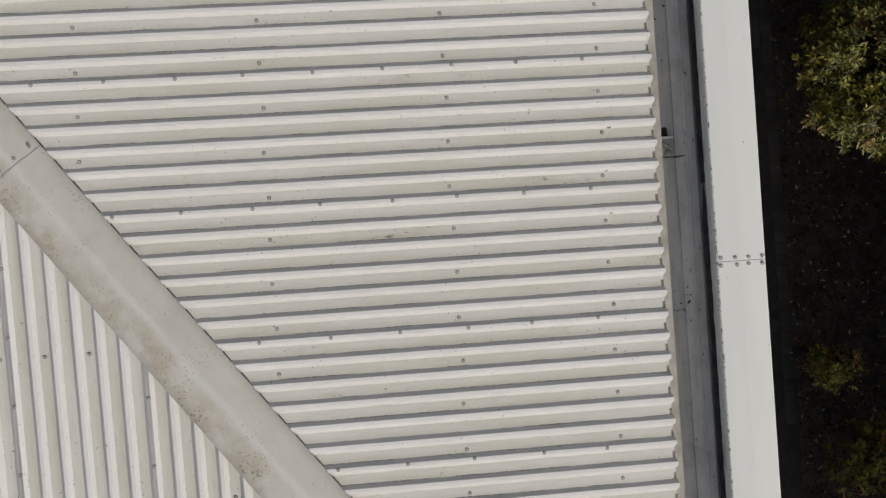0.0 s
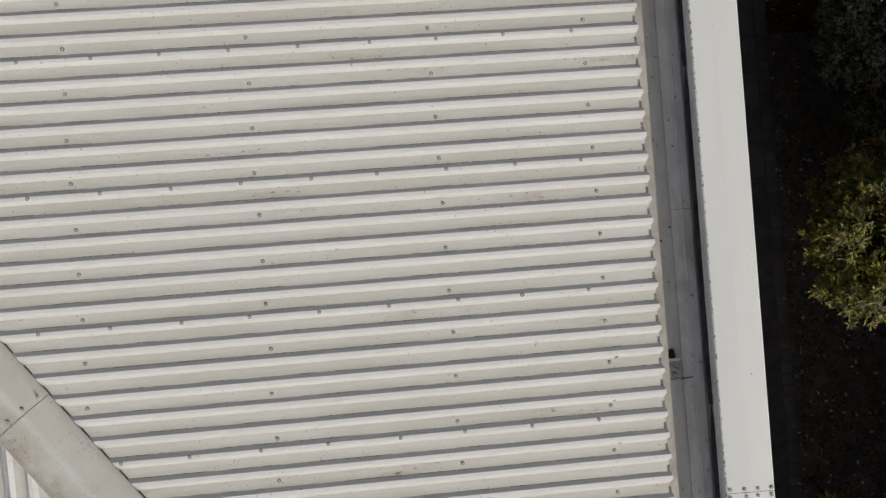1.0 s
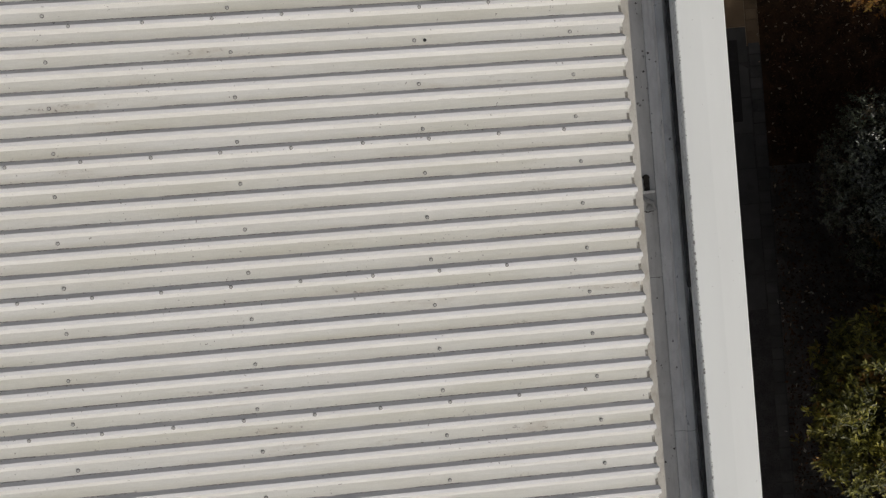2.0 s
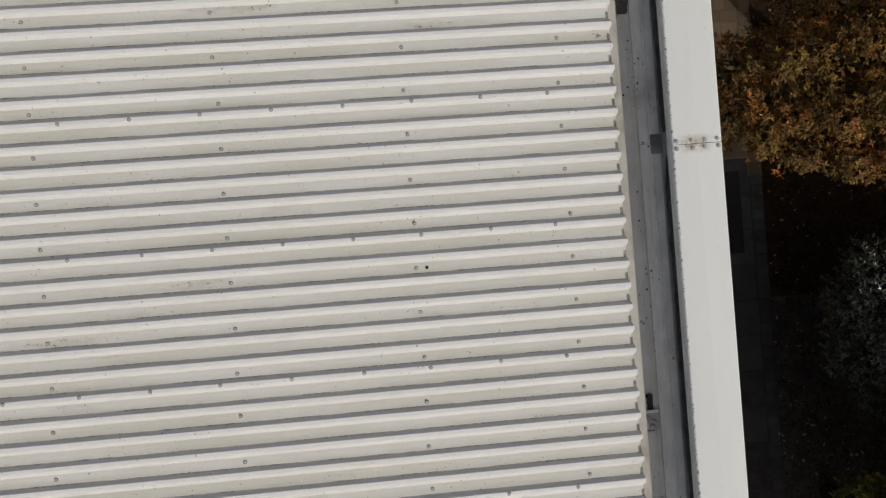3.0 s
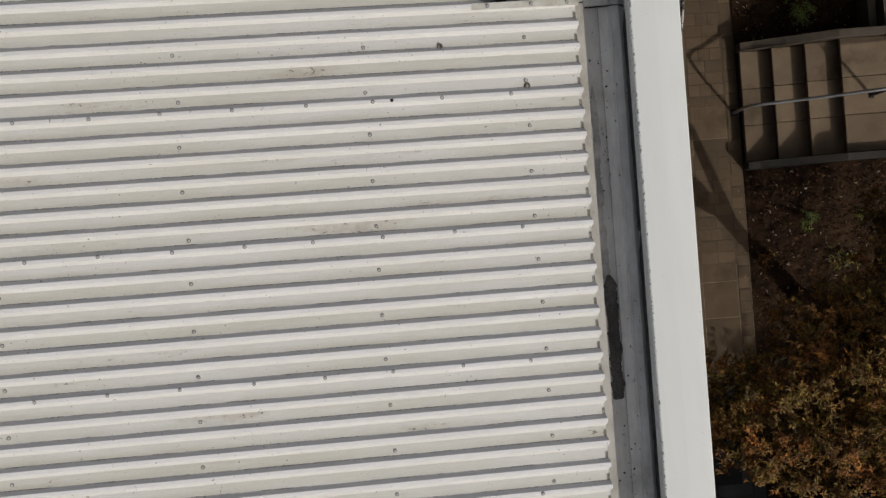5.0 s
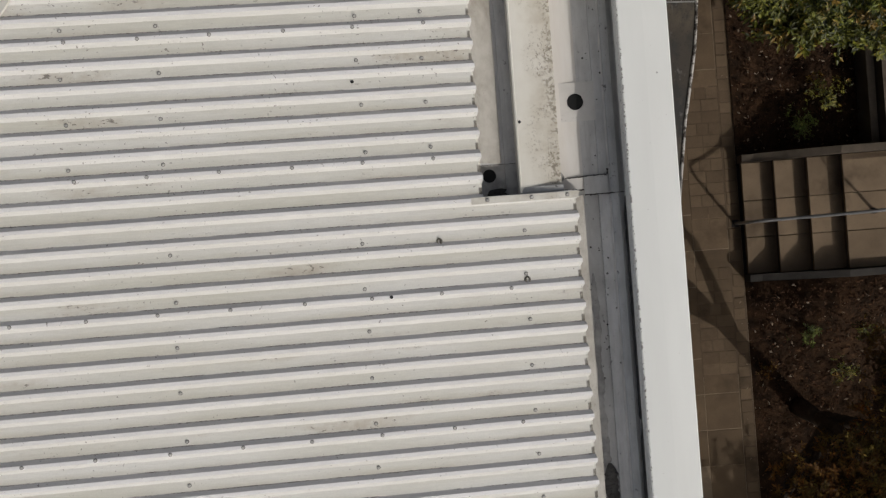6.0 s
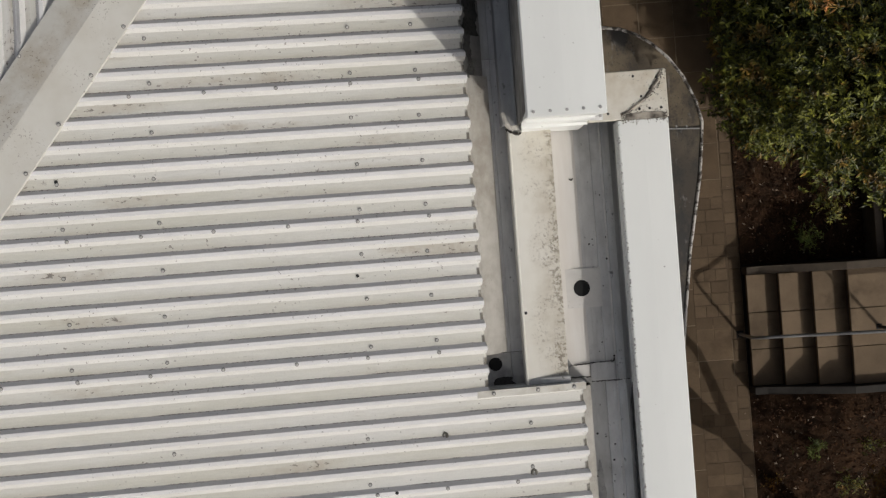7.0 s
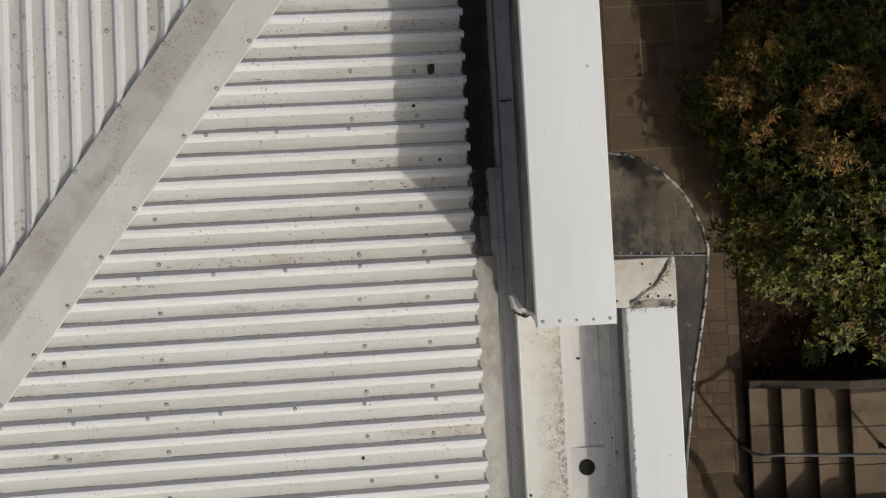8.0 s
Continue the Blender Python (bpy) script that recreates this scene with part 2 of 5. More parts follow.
def soil(name, a, b, relief=0.02):
    m = Mat(name, 0.95)
    n, f = m.noise(5, 6), m.noise(45, 5)
    c = m.mix(m.ramp(n, 0.35, 0.65), a, b)
    c = m.mix(m.ramp(f, 0.5, 0.7, 0, 0.8), c, tuple(v * 0.35 for v in a))
    m.color(c)
    m.b.inputs["Specular IOR Level"].default_value = 0.12
    return m.bump(f, relief, 0.8).m


def leafy(name, a, b, c3, rough=0.45, spread=(0.55, 1.3), gloss=0.4):
    """Foliage: three tones mixed leaf by leaf, sprig by sprig and in drifts through the crown."""
    m = Mat(name, rough)
    drift, sprig = m.noise(1.5, 3), m.noise(6.0, 2)
    c = m.mix(m.ramp(m.math("ADD", m.math("MULTIPLY", m.math("ADD", drift, sprig), 0.5), m.math("MULTIPLY", m.island(), 0.2)), 0.50, 0.72), a, b)
    c = m.mix(m.ramp(m.math("ADD", m.math("MULTIPLY", m.math("ADD", m.noise(2.3, 2), m.noise(5.0, 2)), 0.5), m.math("MULTIPLY", m.island(), 0.08)), 0.585, 0.66), c, c3)
    m.color(m.scaled(c, m.math("MULTIPLY", m.ramp(m.island(), 0, 1, *spread), m.ramp(m.noise(4.2, 2), 0.35, 0.65, 0.6, 1.4))))
    m.b.inputs["Specular IOR Level"].default_value = gloss
    return m.m


def plain(name, color, rough=0.6, metal=0.0, vary=0.25, scale=20):
    m = Mat(name, rough, metal)
    c = m.mix(m.ramp(m.noise(scale, 4), 0.3, 0.7), color, tuple(v * (1 - vary) for v in color))
    m.color(c)
    return m.m


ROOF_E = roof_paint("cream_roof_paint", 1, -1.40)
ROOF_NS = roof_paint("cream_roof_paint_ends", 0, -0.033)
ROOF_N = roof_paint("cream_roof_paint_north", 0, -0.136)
HIP_S = hip_paint("south_hip_paint", -4.13, -0.089, -0.75, (-0.30, -0.22, -0.12, 0.02), 0.75)
HIP_N = hip_paint("north_hip_paint", -3.567, 12.747, 0.745, (-0.26, -0.20, -0.04, 0.06), 0.2)
HIP = dusty_sheet("hip_flashing_paint", (0.61, 0.595, 0.54), (0.36, 0.31, 0.24), 0.5, 0.46, 0.82, 0.75)
APRON = dusty_sheet("cream_apron_paint", (0.455, 0.435, 0.395), (0.30, 0.275, 0.235), 0.55, 0.40, 0.68, 0.5)
CAP = cap_paint()
LINK = dusty_sheet("stained_link_paint", (0.66, 0.63, 0.55), (0.50, 0.44, 0.34), 0.5, 0.45, 0.75, 0.8)
ZINC = zinc("dull_zinc", 0.60)
ZINC_MID = zinc("patched_zinc", 0.48)
ZINC_GRIMY = zinc("grimy_zinc", 0.36)
PLATE = dusty_sheet("grey_sealed_plate", (0.60, 0.585, 0.555), (0.50, 0.485, 0.455), 0.5, 0.4, 0.7, 0.4)
ZINC_LIGHT = zinc("pale_zinc", 0.82)
TRAY = tray_paint()
CANOPY = weathered_metal("tarnished_canopy_metal", 0.02)
CANOPY_DARK = weathered_metal("sooty_canopy_metal", 0.09)
rim = Mat("flaking_rim_paint", 0.6)
RIM = rim.color(rim.mix(rim.ramp(rim.noise(11, 5, None, 0.72), 0.49, 0.55), (0.60, 0.58, 0.54), (0.075, 0.065, 0.055))).bump(rim.noise(16, 4), 0.004, 0.5).m
SCREW = plain("weathered_screw_metal", (0.52, 0.51, 0.48), 0.55, 0.1)
GASKET = plain("grey_gasket", (0.20, 0.19, 0.18), 0.7)
WASHER = plain("pale_washer", (0.44, 0.43, 0.41), 0.6)
DARK_SCREW = plain("black_screw", (0.02, 0.02, 0.02), 0.6)
MUCK = soil("black_wet_silt", (0.040, 0.035, 0.031), (0.075, 0.068, 0.060))
GREY_SILT = dusty_sheet("grey_dried_silt", (0.52, 0.51, 0.495), (0.20, 0.195, 0.19), 0.8, 0.34, 0.62, 0.6)
GRIME_SHADE = soil("gutter_grime_shade", (0.17, 0.165, 0.155), (0.085, 0.081, 0.076))
PATCH = dusty_sheet("dark_patched_zinc", (0.31, 0.305, 0.295), (0.15, 0.147, 0.142), 0.6, 0.34, 0.6, 0.8)
GAP_SHADE = plain("hip_gap_shade", (0.10, 0.09, 0.08), 0.9)
HOLE = plain("pipe_inside_shade", (0.006, 0.006, 0.006), 0.9)
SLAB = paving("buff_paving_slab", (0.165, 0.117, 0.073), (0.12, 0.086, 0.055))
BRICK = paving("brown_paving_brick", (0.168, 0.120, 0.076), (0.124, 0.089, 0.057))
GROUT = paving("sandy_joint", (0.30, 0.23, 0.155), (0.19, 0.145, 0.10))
# darker, greyer path paving: the south end's shade is put into the colour
SLAB_SHADE = paving("shaded_path_slab", (0.088, 0.084, 0.080), (0.062, 0.059, 0.057))
STEP = paving("grey_buff_step_slab", (0.222, 0.165, 0.110), (0.172, 0.128, 0.086))
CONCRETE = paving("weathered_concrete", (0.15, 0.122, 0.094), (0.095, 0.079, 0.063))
CONCRETE_DARK = paving("dark_concrete", (0.070, 0.064, 0.058), (0.042, 0.039, 0.036))
SOIL = soil("red_brown_mulch", (0.062, 0.034, 0.018), (0.022, 0.014, 0.009))
GROUND = soil("dark_earth", (0.060, 0.052, 0.045), (0.036, 0.032, 0.028))
LITTER = soil("grey_leaf_litter", (0.110, 0.100, 0.090), (0.058, 0.053, 0.049))
STEEL = plain("galvanised_rail", (0.42, 0.42, 0.42), 0.4, 0.7)
IRON = plain("dark_iron", (0.022, 0.019, 0.018), 0.85, 0.0)
WALL = dusty_sheet("dark_brick_wall", (0.085, 0.07, 0.06), (0.055, 0.046, 0.04), 0.9)
BARK = soil("grey_brown_bark", (0.11, 0.085, 0.065), (0.06, 0.045, 0.034))
LEAF_RUST = leafy("autumn_leaves", (0.145, 0.060, 0.010), (0.112, 0.076, 0.012), (0.24, 0.088, 0.015), 0.6, (0.35, 1.5), 0.25)
LEAF_GREEN = leafy("glossy_green_leaves", (0.044, 0.056, 0.010), (0.125, 0.130, 0.018), (0.155, 0.095, 0.018), 0.45, (0.4, 1.6), 0.32)
LEAF_OLIVE = leafy("yellow_green_leaves", (0.085, 0.092, 0.014), (0.20, 0.18, 0.028), (0.17, 0.09, 0.018), 0.45, (0.35, 1.5))
LEAF_BROWNED = leafy("browned_leaves", (0.195, 0.102, 0.02), (0.18, 0.13, 0.022), (0.27, 0.105, 0.025), 0.5, (0.5, 1.5))
LEAF_DIM = leafy("small_grey_green_leaves", (0.040, 0.052, 0.028), (0.075, 0.085, 0.055), (0.09, 0.075, 0.045), 0.25, (0.3, 1.8), 0.8)
LEAF_LIME = leafy("lime_leaves", (0.11, 0.14, 0.028), (0.15, 0.155, 0.035), (0.09, 0.12, 0.022), 0.5)


# ---- building helpers ----
def thing(name, at, label, category, kind="", group=""):
    ob = new(name)
    ob.location = at
    ob.empty_display_size = 0.1
    return tagged(ob, label, category, group, kind)


def hang(ob, parent):
    ob.parent = parent
    if parent.type == "EMPTY":
        ob.matrix_parent_inverse = Matrix.Translation(parent.location).inverted()
    return ob


def solid(name, verts, faces, mat, parent=None, label="", smooth=False):
    me = bpy.data.meshes.new(name)
    me.from_pydata([tuple(v) for v in verts], [], faces)
    me.materials.append(mat)
    if smooth:
        me.polygons.foreach_set("use_smooth", [True] * len(me.polygons))
    me.update()
    ob = new(name, me)
    if parent:
        hang(ob, parent)
    if label:
        ob["label"] = label
    return ob


def part(name, bm, mat, parent=None, label=""):
    """Links a bmesh as one mesh object under a thing or a part."""
    bmesh.ops.recalc_face_normals(bm, faces=bm.faces)
    me = bpy.data.meshes.new(name)
    bm.to_mesh(me)
    bm.free()
    me.materials.append(mat)
    ob = new(name, me)
    if parent:
        hang(ob, parent)
    if label:
        ob["label"] = label
    return ob


def block(x0, x1, y0, y1, z0, z1, bevel=0.0, turn=0.0, wear=0.0, seed=0):
    bm = bmesh.new()
    m = Matrix.Translation(((x0 + x1) / 2, (y0 + y1) / 2, (z0 + z1) / 2)) @ pose(0, 0, 0, 0, 0, turn)
    bmesh.ops.create_cube(bm, size=1, matrix=m @ Matrix.Diagonal((x1 - x0, y1 - y0, z1 - z0, 1)))
    if bevel:
        bmesh.ops.bevel(bm, geom=bm.edges[:], offset=bevel, segments=1, affect="EDGES")
    if wear:
        r = random.Random(seed)
        for v in bm.verts:
            v.co += Vector([r.uniform(-wear, wear) for _ in range(3)])
    return bm


def tube(points, radii, sides=8, cap=True):
    """A tapered tube along a row of points."""
    verts, faces = [], []
    pts = [Vector(p) for p in points]
    for i, p in enumerate(pts):
        d = (pts[min(i + 1, len(pts) - 1)] - pts[max(i - 1, 0)]).normalized()
        u = d.orthogonal().normalized() if i == 0 else (u - d * u.dot(d)).normalized()
        w = d.cross(u)
        for k in range(sides):
            a = 2 * math.pi * k / sides
            verts.append(p + (u * math.cos(a) + w * math.sin(a)) * radii[i])
    for i in range(len(pts) - 1):
        for k in range(sides):
            a, b = i * sides + k, i * sides + (k + 1) % sides
            faces.append((a, b, b + sides, a + sides))
    if cap:
        faces.append(tuple(range(sides))[::-1])
        faces.append(tuple(range((len(pts) - 1) * sides, len(pts) * sides)))
    return verts, faces


def sealed(points, r, seed, parent, label):
    """A thin, uneven bead of old black sealant along a row of points."""
    g = random.Random(seed)
    line = []
    for p, q in zip(points, points[1:]):
        line += [Vector(p).lerp(Vector(q), k / 8) + Vector((0, g.gauss(0, 0.0025), 0)) for k in range(8)]
    line.append(Vector(points[-1]))
    solid("sealant_line", *tube(line, [r * g.uniform(0.35, 1.5) for _ in line], 5), MUCK, parent, label)


def strip(profile, y0, y1, thick=0.0, cuts=1):
    """A folded sheet: a cross-section of (x, z) drawn out along y."""
    n = len(profile)
    verts, faces = [], []
    for j in range(cuts + 1):
        y = y0 + (y1 - y0) * j / cuts
        verts += [(x, y, z) for x, z in profile]
    for j in range(cuts):
        for i in range(n - 1):
            a = j * n + i
            faces.append((a, a + 1, a + n + 1, a + n))
    if thick:
        k = len(verts)
        verts += [(x, y, z - thick) for x, y, z in verts]
        faces += [tuple(v + k for v in reversed(f)) for f in faces]
        for j in range(cuts):
            for i in (0, n - 1):
                a = j * n + i
                f = (a, a + n, a + n + k, a + k)
                faces.append(f if i == 0 else f[::-1])
        for j in (0, cuts):
            for i in range(n - 1):
                a = j * n + i
                f = (a, a + k, a + 1 + k, a + 1)
                faces.append(f if j == 0 else f[::-1])
    return verts, faces


def disc_mesh(name, mat, layers, sides=10):
    """A small stack of discs (radius, z) as one shared mesh."""
    verts, faces = [], []
    for r, z in layers:
        verts += [(r * math.cos(2 * math.pi * k / sides), r * math.sin(2 * math.pi * k / sides), z) for k in range(sides)]
    for i in range(len(layers) - 1):
        for k in range(sides):
            a, b = i * sides + k, i * sides + (k + 1) % sides
            faces.append((a, b, b + sides, a + sides))
    faces.append(tuple(range((len(layers) - 1) * sides, len(layers) * sides)))
    me = bpy.data.meshes.new(name)
    me.from_pydata(verts, [], faces)
    me.materials.append(mat)
    return me


SCREW_MESH = disc_mesh("screw", SCREW, [(0.0155, -0.006), (0.0150, 0.001), (0.0105, 0.0025), (0.0100, 0.007), (0.0075, 0.0085)], 9)
SCREW_MESH.materials.append(GASKET)
for ring in SCREW_MESH.polygons[:18]:
    ring.material_index = 1
CAP_SCREW_MESH = disc_mesh("cap_screw", WASHER, [(0.016, -0.002), (0.016, 0.002), (0.010, 0.003), (0.009, 0.008)], 9)


def screw(x, y, z, parent, mesh=SCREW_MESH):
    ob = new("screw", mesh)
    ob.location = (x, y, z)
    hang(ob, parent)
    return ob


# ---- the ribbed roof ----
EAVE, SLOPE = 6.477, math.tan(radians(6.0))
RIB_H, CREST, WEB, PITCH = 0.029, 0.0145, 0.029, 1 / 6
STEP_Y, BACK_X = 10.067, -0.70
hip_south = lambda y: -4.13 - 0.75 * (y + 0.089)
hip_north = lambda y: -3.567 + 0.745 * (y - 12.747)
TOP_Y = 5.93
Y_SOUTH, Y_NORTH = -0.089 - 4.13 / 0.75, 12.747 + 3.567 / 0.745
z_east = lambda x: EAVE - SLOPE * x
z_south = lambda y: EAVE + SLOPE * 0.75 * (y - Y_SOUTH)
z_north = lambda y: EAVE + SLOPE * 0.745 * (Y_NORTH - y)


def rib_profile(a, b, first):
    """Offsets and heights from a to b across the ribs, whose crests stand at first + n pitches."""
    out = [(a, None)]
    n = math.floor((a - first) / PITCH) - 1
    while first + n * PITCH < b + PITCH:
        c = first + n * PITCH
        for d in (-CREST - WEB, -CREST, CREST, CREST + WEB):
            if a < c + d < b:
                out.append((c + d, None))
        n += 1
    out.append((b, None))

    def height(v):
        d = abs((v - first + PITCH / 2) % PITCH - PITCH / 2)
        return RIB_H if d <= CREST + 1e-6 else max(0.0, RIB_H * (1 - (d - CREST) / WEB))
    return [(v, height(v)) for v, _ in out]


roof = thing("roof", (-4, 6, 6.4), "cream painted ribbed steel roof with two hips", "roof", "structure")
rng = random.Random(5)


def east_sheet(y0, y1, eave):
    """One roofing sheet that runs from the hip down to the eave, with its pans turned down at the end."""
    prof = rib_profile(y0 - 0.012, y1 + 0.012, 1.40)
    if prof[0][1] < RIB_H * 0.9:
        prof = prof[1:]
    verts, faces, n = [], [], 5
    lift = rng.uniform(0, 0.002)
    for y, h in prof:
        top = max(hip_south(y), hip_north(y))
        up = 0.0025 if y > y1 - 0.02 else 0.0
        xs = [eave - 0.0, eave - 0.028, eave - 0.09, (eave + top) / 2, top]
        for i, x in enumerate(xs):
            z = z_east(x) + h + up + lift
            if i == 0:
                z -= 0.022 * (1 - h / RIB_H)
            verts.append((x if h > 0.5 * RIB_H or i else x - 0.012, y, z))
    for j in range(len(prof) - 1):
        for i in range(n - 1):
            a = j * n + i
            faces.append((a, a + n, a + n + 1, a + 1))
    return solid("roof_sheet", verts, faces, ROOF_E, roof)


cuts = [1.40 + k for k in range(-8, 17)]
sheets = []
for a, b in zip(cuts, cuts[1:]):
    if a < STEP_Y < b:
        sheets += [(a, STEP_Y, 0.0), (STEP_Y, b, BACK_X)]
    else:
        sheets.append((a, b, 0.0 if b < STEP_Y + 0.1 else BACK_X))
for a, b, e in sheets:
    if max(hip_south(a), hip_north(b)) > e - 0.1:
        continue
    sheet = east_sheet(a, b, e)
    if a < -3.5 or b > 15.5:
        continue
    # side-lap stitching screws on the crest, then the fixings in the pans
    if abs((a - 1.40) % 1.0) < 0.01 or abs((a - 1.40) % 1.0 - 1) < 0.01:
        for i in range(9):
            x = -0.54 - 0.5145 * i + rng.uniform(-0.015, 0.015)
            if x < e - 0.1 and x > max(hip_south(a), hip_north(a)) + 0.36 and x > -4.9:
                screw(x, a + rng.uniform(-0.004, 0.004), z_east(x) + RIB_H + 0.004, sheet)
    for k in range(3):
        y = math.floor(a - 1.4 + 0.5) + 1.40 + 0.0833 + k / 3
        if not a - 0.02 < y < b:
            continue
        for x in ((-0.43, -1.62, -2.995, -4.34) if e == 0.0 else (-1.08, -1.56, -2.995, -3.67)):
            if x > max(hip_south(y), hip_north(y)) + 0.38:
                screw(x + rng.uniform(-0.012, 0.012), y + rng.uniform(-0.012, 0.012), z_east(x) + 0.004, sheet)


def end_sheet(x0, x1, hip_y, eave_y, zf, first, mat):
    """A sheet of one of the two hipped ends: its ribs run along y."""
    prof = rib_profile(x0 - 0.012, x1 + 0.012, first)
    verts, faces = [], []
    for x, h in prof:
        for k in range(3):
            y = eave_y + (hip_y(x) - eave_y) * k / 2
            verts.append((x, y, zf(y) + h))
    for j in range(len(prof) - 1):
        for i in range(2):
            a = j * 3 + i
            f = (a, a + 1, a + 4, a + 3)
            faces.append(f if eave_y > hip_y(x0) else f[::-1])
    return solid("roof_sheet", verts, faces, mat, roof)


SOUTH_FIRST, NORTH_FIRST = 0.033, 0.136
for k in range(9):
    x1 = 0.033 - k
    x0 = max(x1 - 1.0, -8.6)
    s = end_sheet(x0, x1, lambda x: -0.089 - (x + 4.13) / 0.75, Y_SOUTH, z_south, SOUTH_FIRST, ROOF_NS)
    n = end_sheet(x0 + 0.103, x1 + 0.103, lambda x: 12.747 + (x + 3.567) / 0.745, Y_NORTH, z_north, NORTH_FIRST, ROOF_N)
    if 2 <= k <= 5:
        for i in range(3):
            for y in (-1.75, -0.6, 0.5):
                x = x1 - 0.0833 - i / 3
                if y < -0.089 - (x + 4.13) / 0.75 - 0.4:
                    screw(x, y, z_south(y) + 0.004, s)
            for y in (14.2, 15.3):
                x = x1 + 0.103 - 0.0833 - i / 3
                if y > 12.747 + (x + 3.567) / 0.745 + 0.4:
                    screw(x, y, z_north(y) + 0.004, n)
        for i in range(6):
            y = -2.5 + i * 0.5145
            if y < -0.089 - (x1 + 4.13) / 0.75 - 0.4:
                screw(x1, y, z_south(y) + RIB_H + 0.004, s)
            y = 13.3 + i * 0.5145
            if y > 12.747 + (x1 + 0.103 + 3.567) / 0.745 + 0.4:
                screw(x1 + 0.103, y, z_north(y) + RIB_H + 0.004, n)
# the far side of the roof, away from the flight: plain sheets
west = [(-8.645, TOP_Y, z_east(-8.645)), (-17.3, Y_SOUTH, EAVE), (-17.3, Y_NORTH, EAVE), (-8.6, Y_SOUTH, EAVE), (-8.6, Y_NORTH, EAVE)]
solid("roof_sheet", west, [(0, 2, 1), (0, 1, 3), (0, 4, 2)], ROOF_NS, roof)


def hip_piece(p, q, zf, r, lift):
    """A length of hip flashing from p to q along the hip, cut square: two wings over the ribs, edges turned down, the middle rolled (south) or creased (north)."""
    half, rows = 0.25, 8
    south = zf is z_south
    hip, sx, sy = (hip_south, 0.8, 0.6) if south else (hip_north, 0.802, -0.597)
    marks = (-1.0, -0.985, -0.7, -0.4, -0.2, -0.07, 0.07, 0.2, 0.4, 0.7, 0.985, 1.0) if south else (-1.0, -0.985, -0.5, 0.09, 0.11, 0.5, 0.985, 1.0)
    verts, faces, n = [], [], len(marks)
    for k in range(rows + 1):
        t = p + (q - p) * k / rows
        for s in marks:
            wing = half if south or s < 0 else half * 1.17
            x, y = hip(t) + sx * s * wing, t + sy * s * wing
            z = (z_east(x) if s >= 0 else zf(y)) + RIB_H + 0.006 + lift
            z += 0.022 * max(0.0, 1 - (s / 0.75) ** 2) if south else 0.016 * max(0.0, 1 - abs(s - 0.1))
            if abs(s) == 1.0:
                z -= 0.020
            verts.append((x, y, z + r.uniform(-0.0015, 0.0015)))
    for k in range(rows):
        for i in range(n - 1):
            a = k * n + i
            faces.append((a, a + 1, a + n + 1, a + n))
    return solid("hip_flashing", verts, faces, HIP_S if south else HIP_N, roof, "", south)


for lo, hi, zf in ((Y_SOUTH, TOP_Y, z_south), (TOP_Y, Y_NORTH, z_north)):
    joints = [0.81 + 1.95 * k for k in (-4, -3, -2, 0, 1, 2, 3)] if zf is z_south else [10.4, 16.6]
    joints = [lo] + [j for j in joints if lo + 0.1 < j < hi - 0.1] + [hi]
    hip, sx, sy = (hip_south, 0.8, 0.6) if zf is z_south else (hip_north, 0.802, -0.597)
    for i, (a, b) in enumerate(zip(joints, joints[1:])):
        piece = hip_piece(a, b - 0.0035, zf, rng, 0.004 * (len(joints) - i) if zf is z_south else 0.004 * i)
        if 0.8 < a < 0.9 and zf is z_south:
            for s in (-0.2, -0.09, 0.05, 0.19):
                x, y = hip(a + 0.03) + sx * s, a + 0.03 + sy * s
                screw(x, y, (z_east(x) if s > 0 else zf(y)) + RIB_H + 0.05, piece).scale = (0.85, 0.85, 0.85)
        for k in range(-29, 85, 2):
            y = 1.40 + PITCH * (k if zf is z_south or k < 70 else k + 1)
            x = hip(y) + (0.285 if zf is z_south else 0.33)
            if a < y < b and (-2.6 < y < 1.6 or 11.3 < y < 14.9):
                screw(x, y, z_east(x) + RIB_H + 0.018, piece)
        for k in range(8, 40, 2):
            x = (SOUTH_FIRST if zf is z_south else NORTH_FIRST) - k * PITCH
            y = -0.089 - (x + 0.29 + 4.13) / 0.75 if zf is z_south else 12.747 + (x + 0.29 + 3.567) / 0.745
            if a < y < b and (-2.6 < y < 1.6 or 11.3 < y < 14.9):
                screw(x, y, zf(y) + RIB_H + 0.018, piece)

verts, faces = [], []
for k in range(-26, 24):
    # dark strip for the shadow line between the hip flashing and each pan
    ends = []
    for y in (1.40 + PITCH * k + 0.046, 1.40 + PITCH * (k + 1) - 0.046):
        t = y - 0.1505
        x = hip_south(t) + 0.2005
        ends.append((x, y, z_east(x) + 0.012))
    if ends[0][1] > 3.0:
        continue
    v, f = tube(ends, [0.0042, 0.0042], 6)
    faces += [tuple(i + len(verts) for i in q) for q in f]
    verts += v
solid("foam_closure", verts, faces, GAP_SHADE, roof, "dark strips for the shadow under the hip flashing")

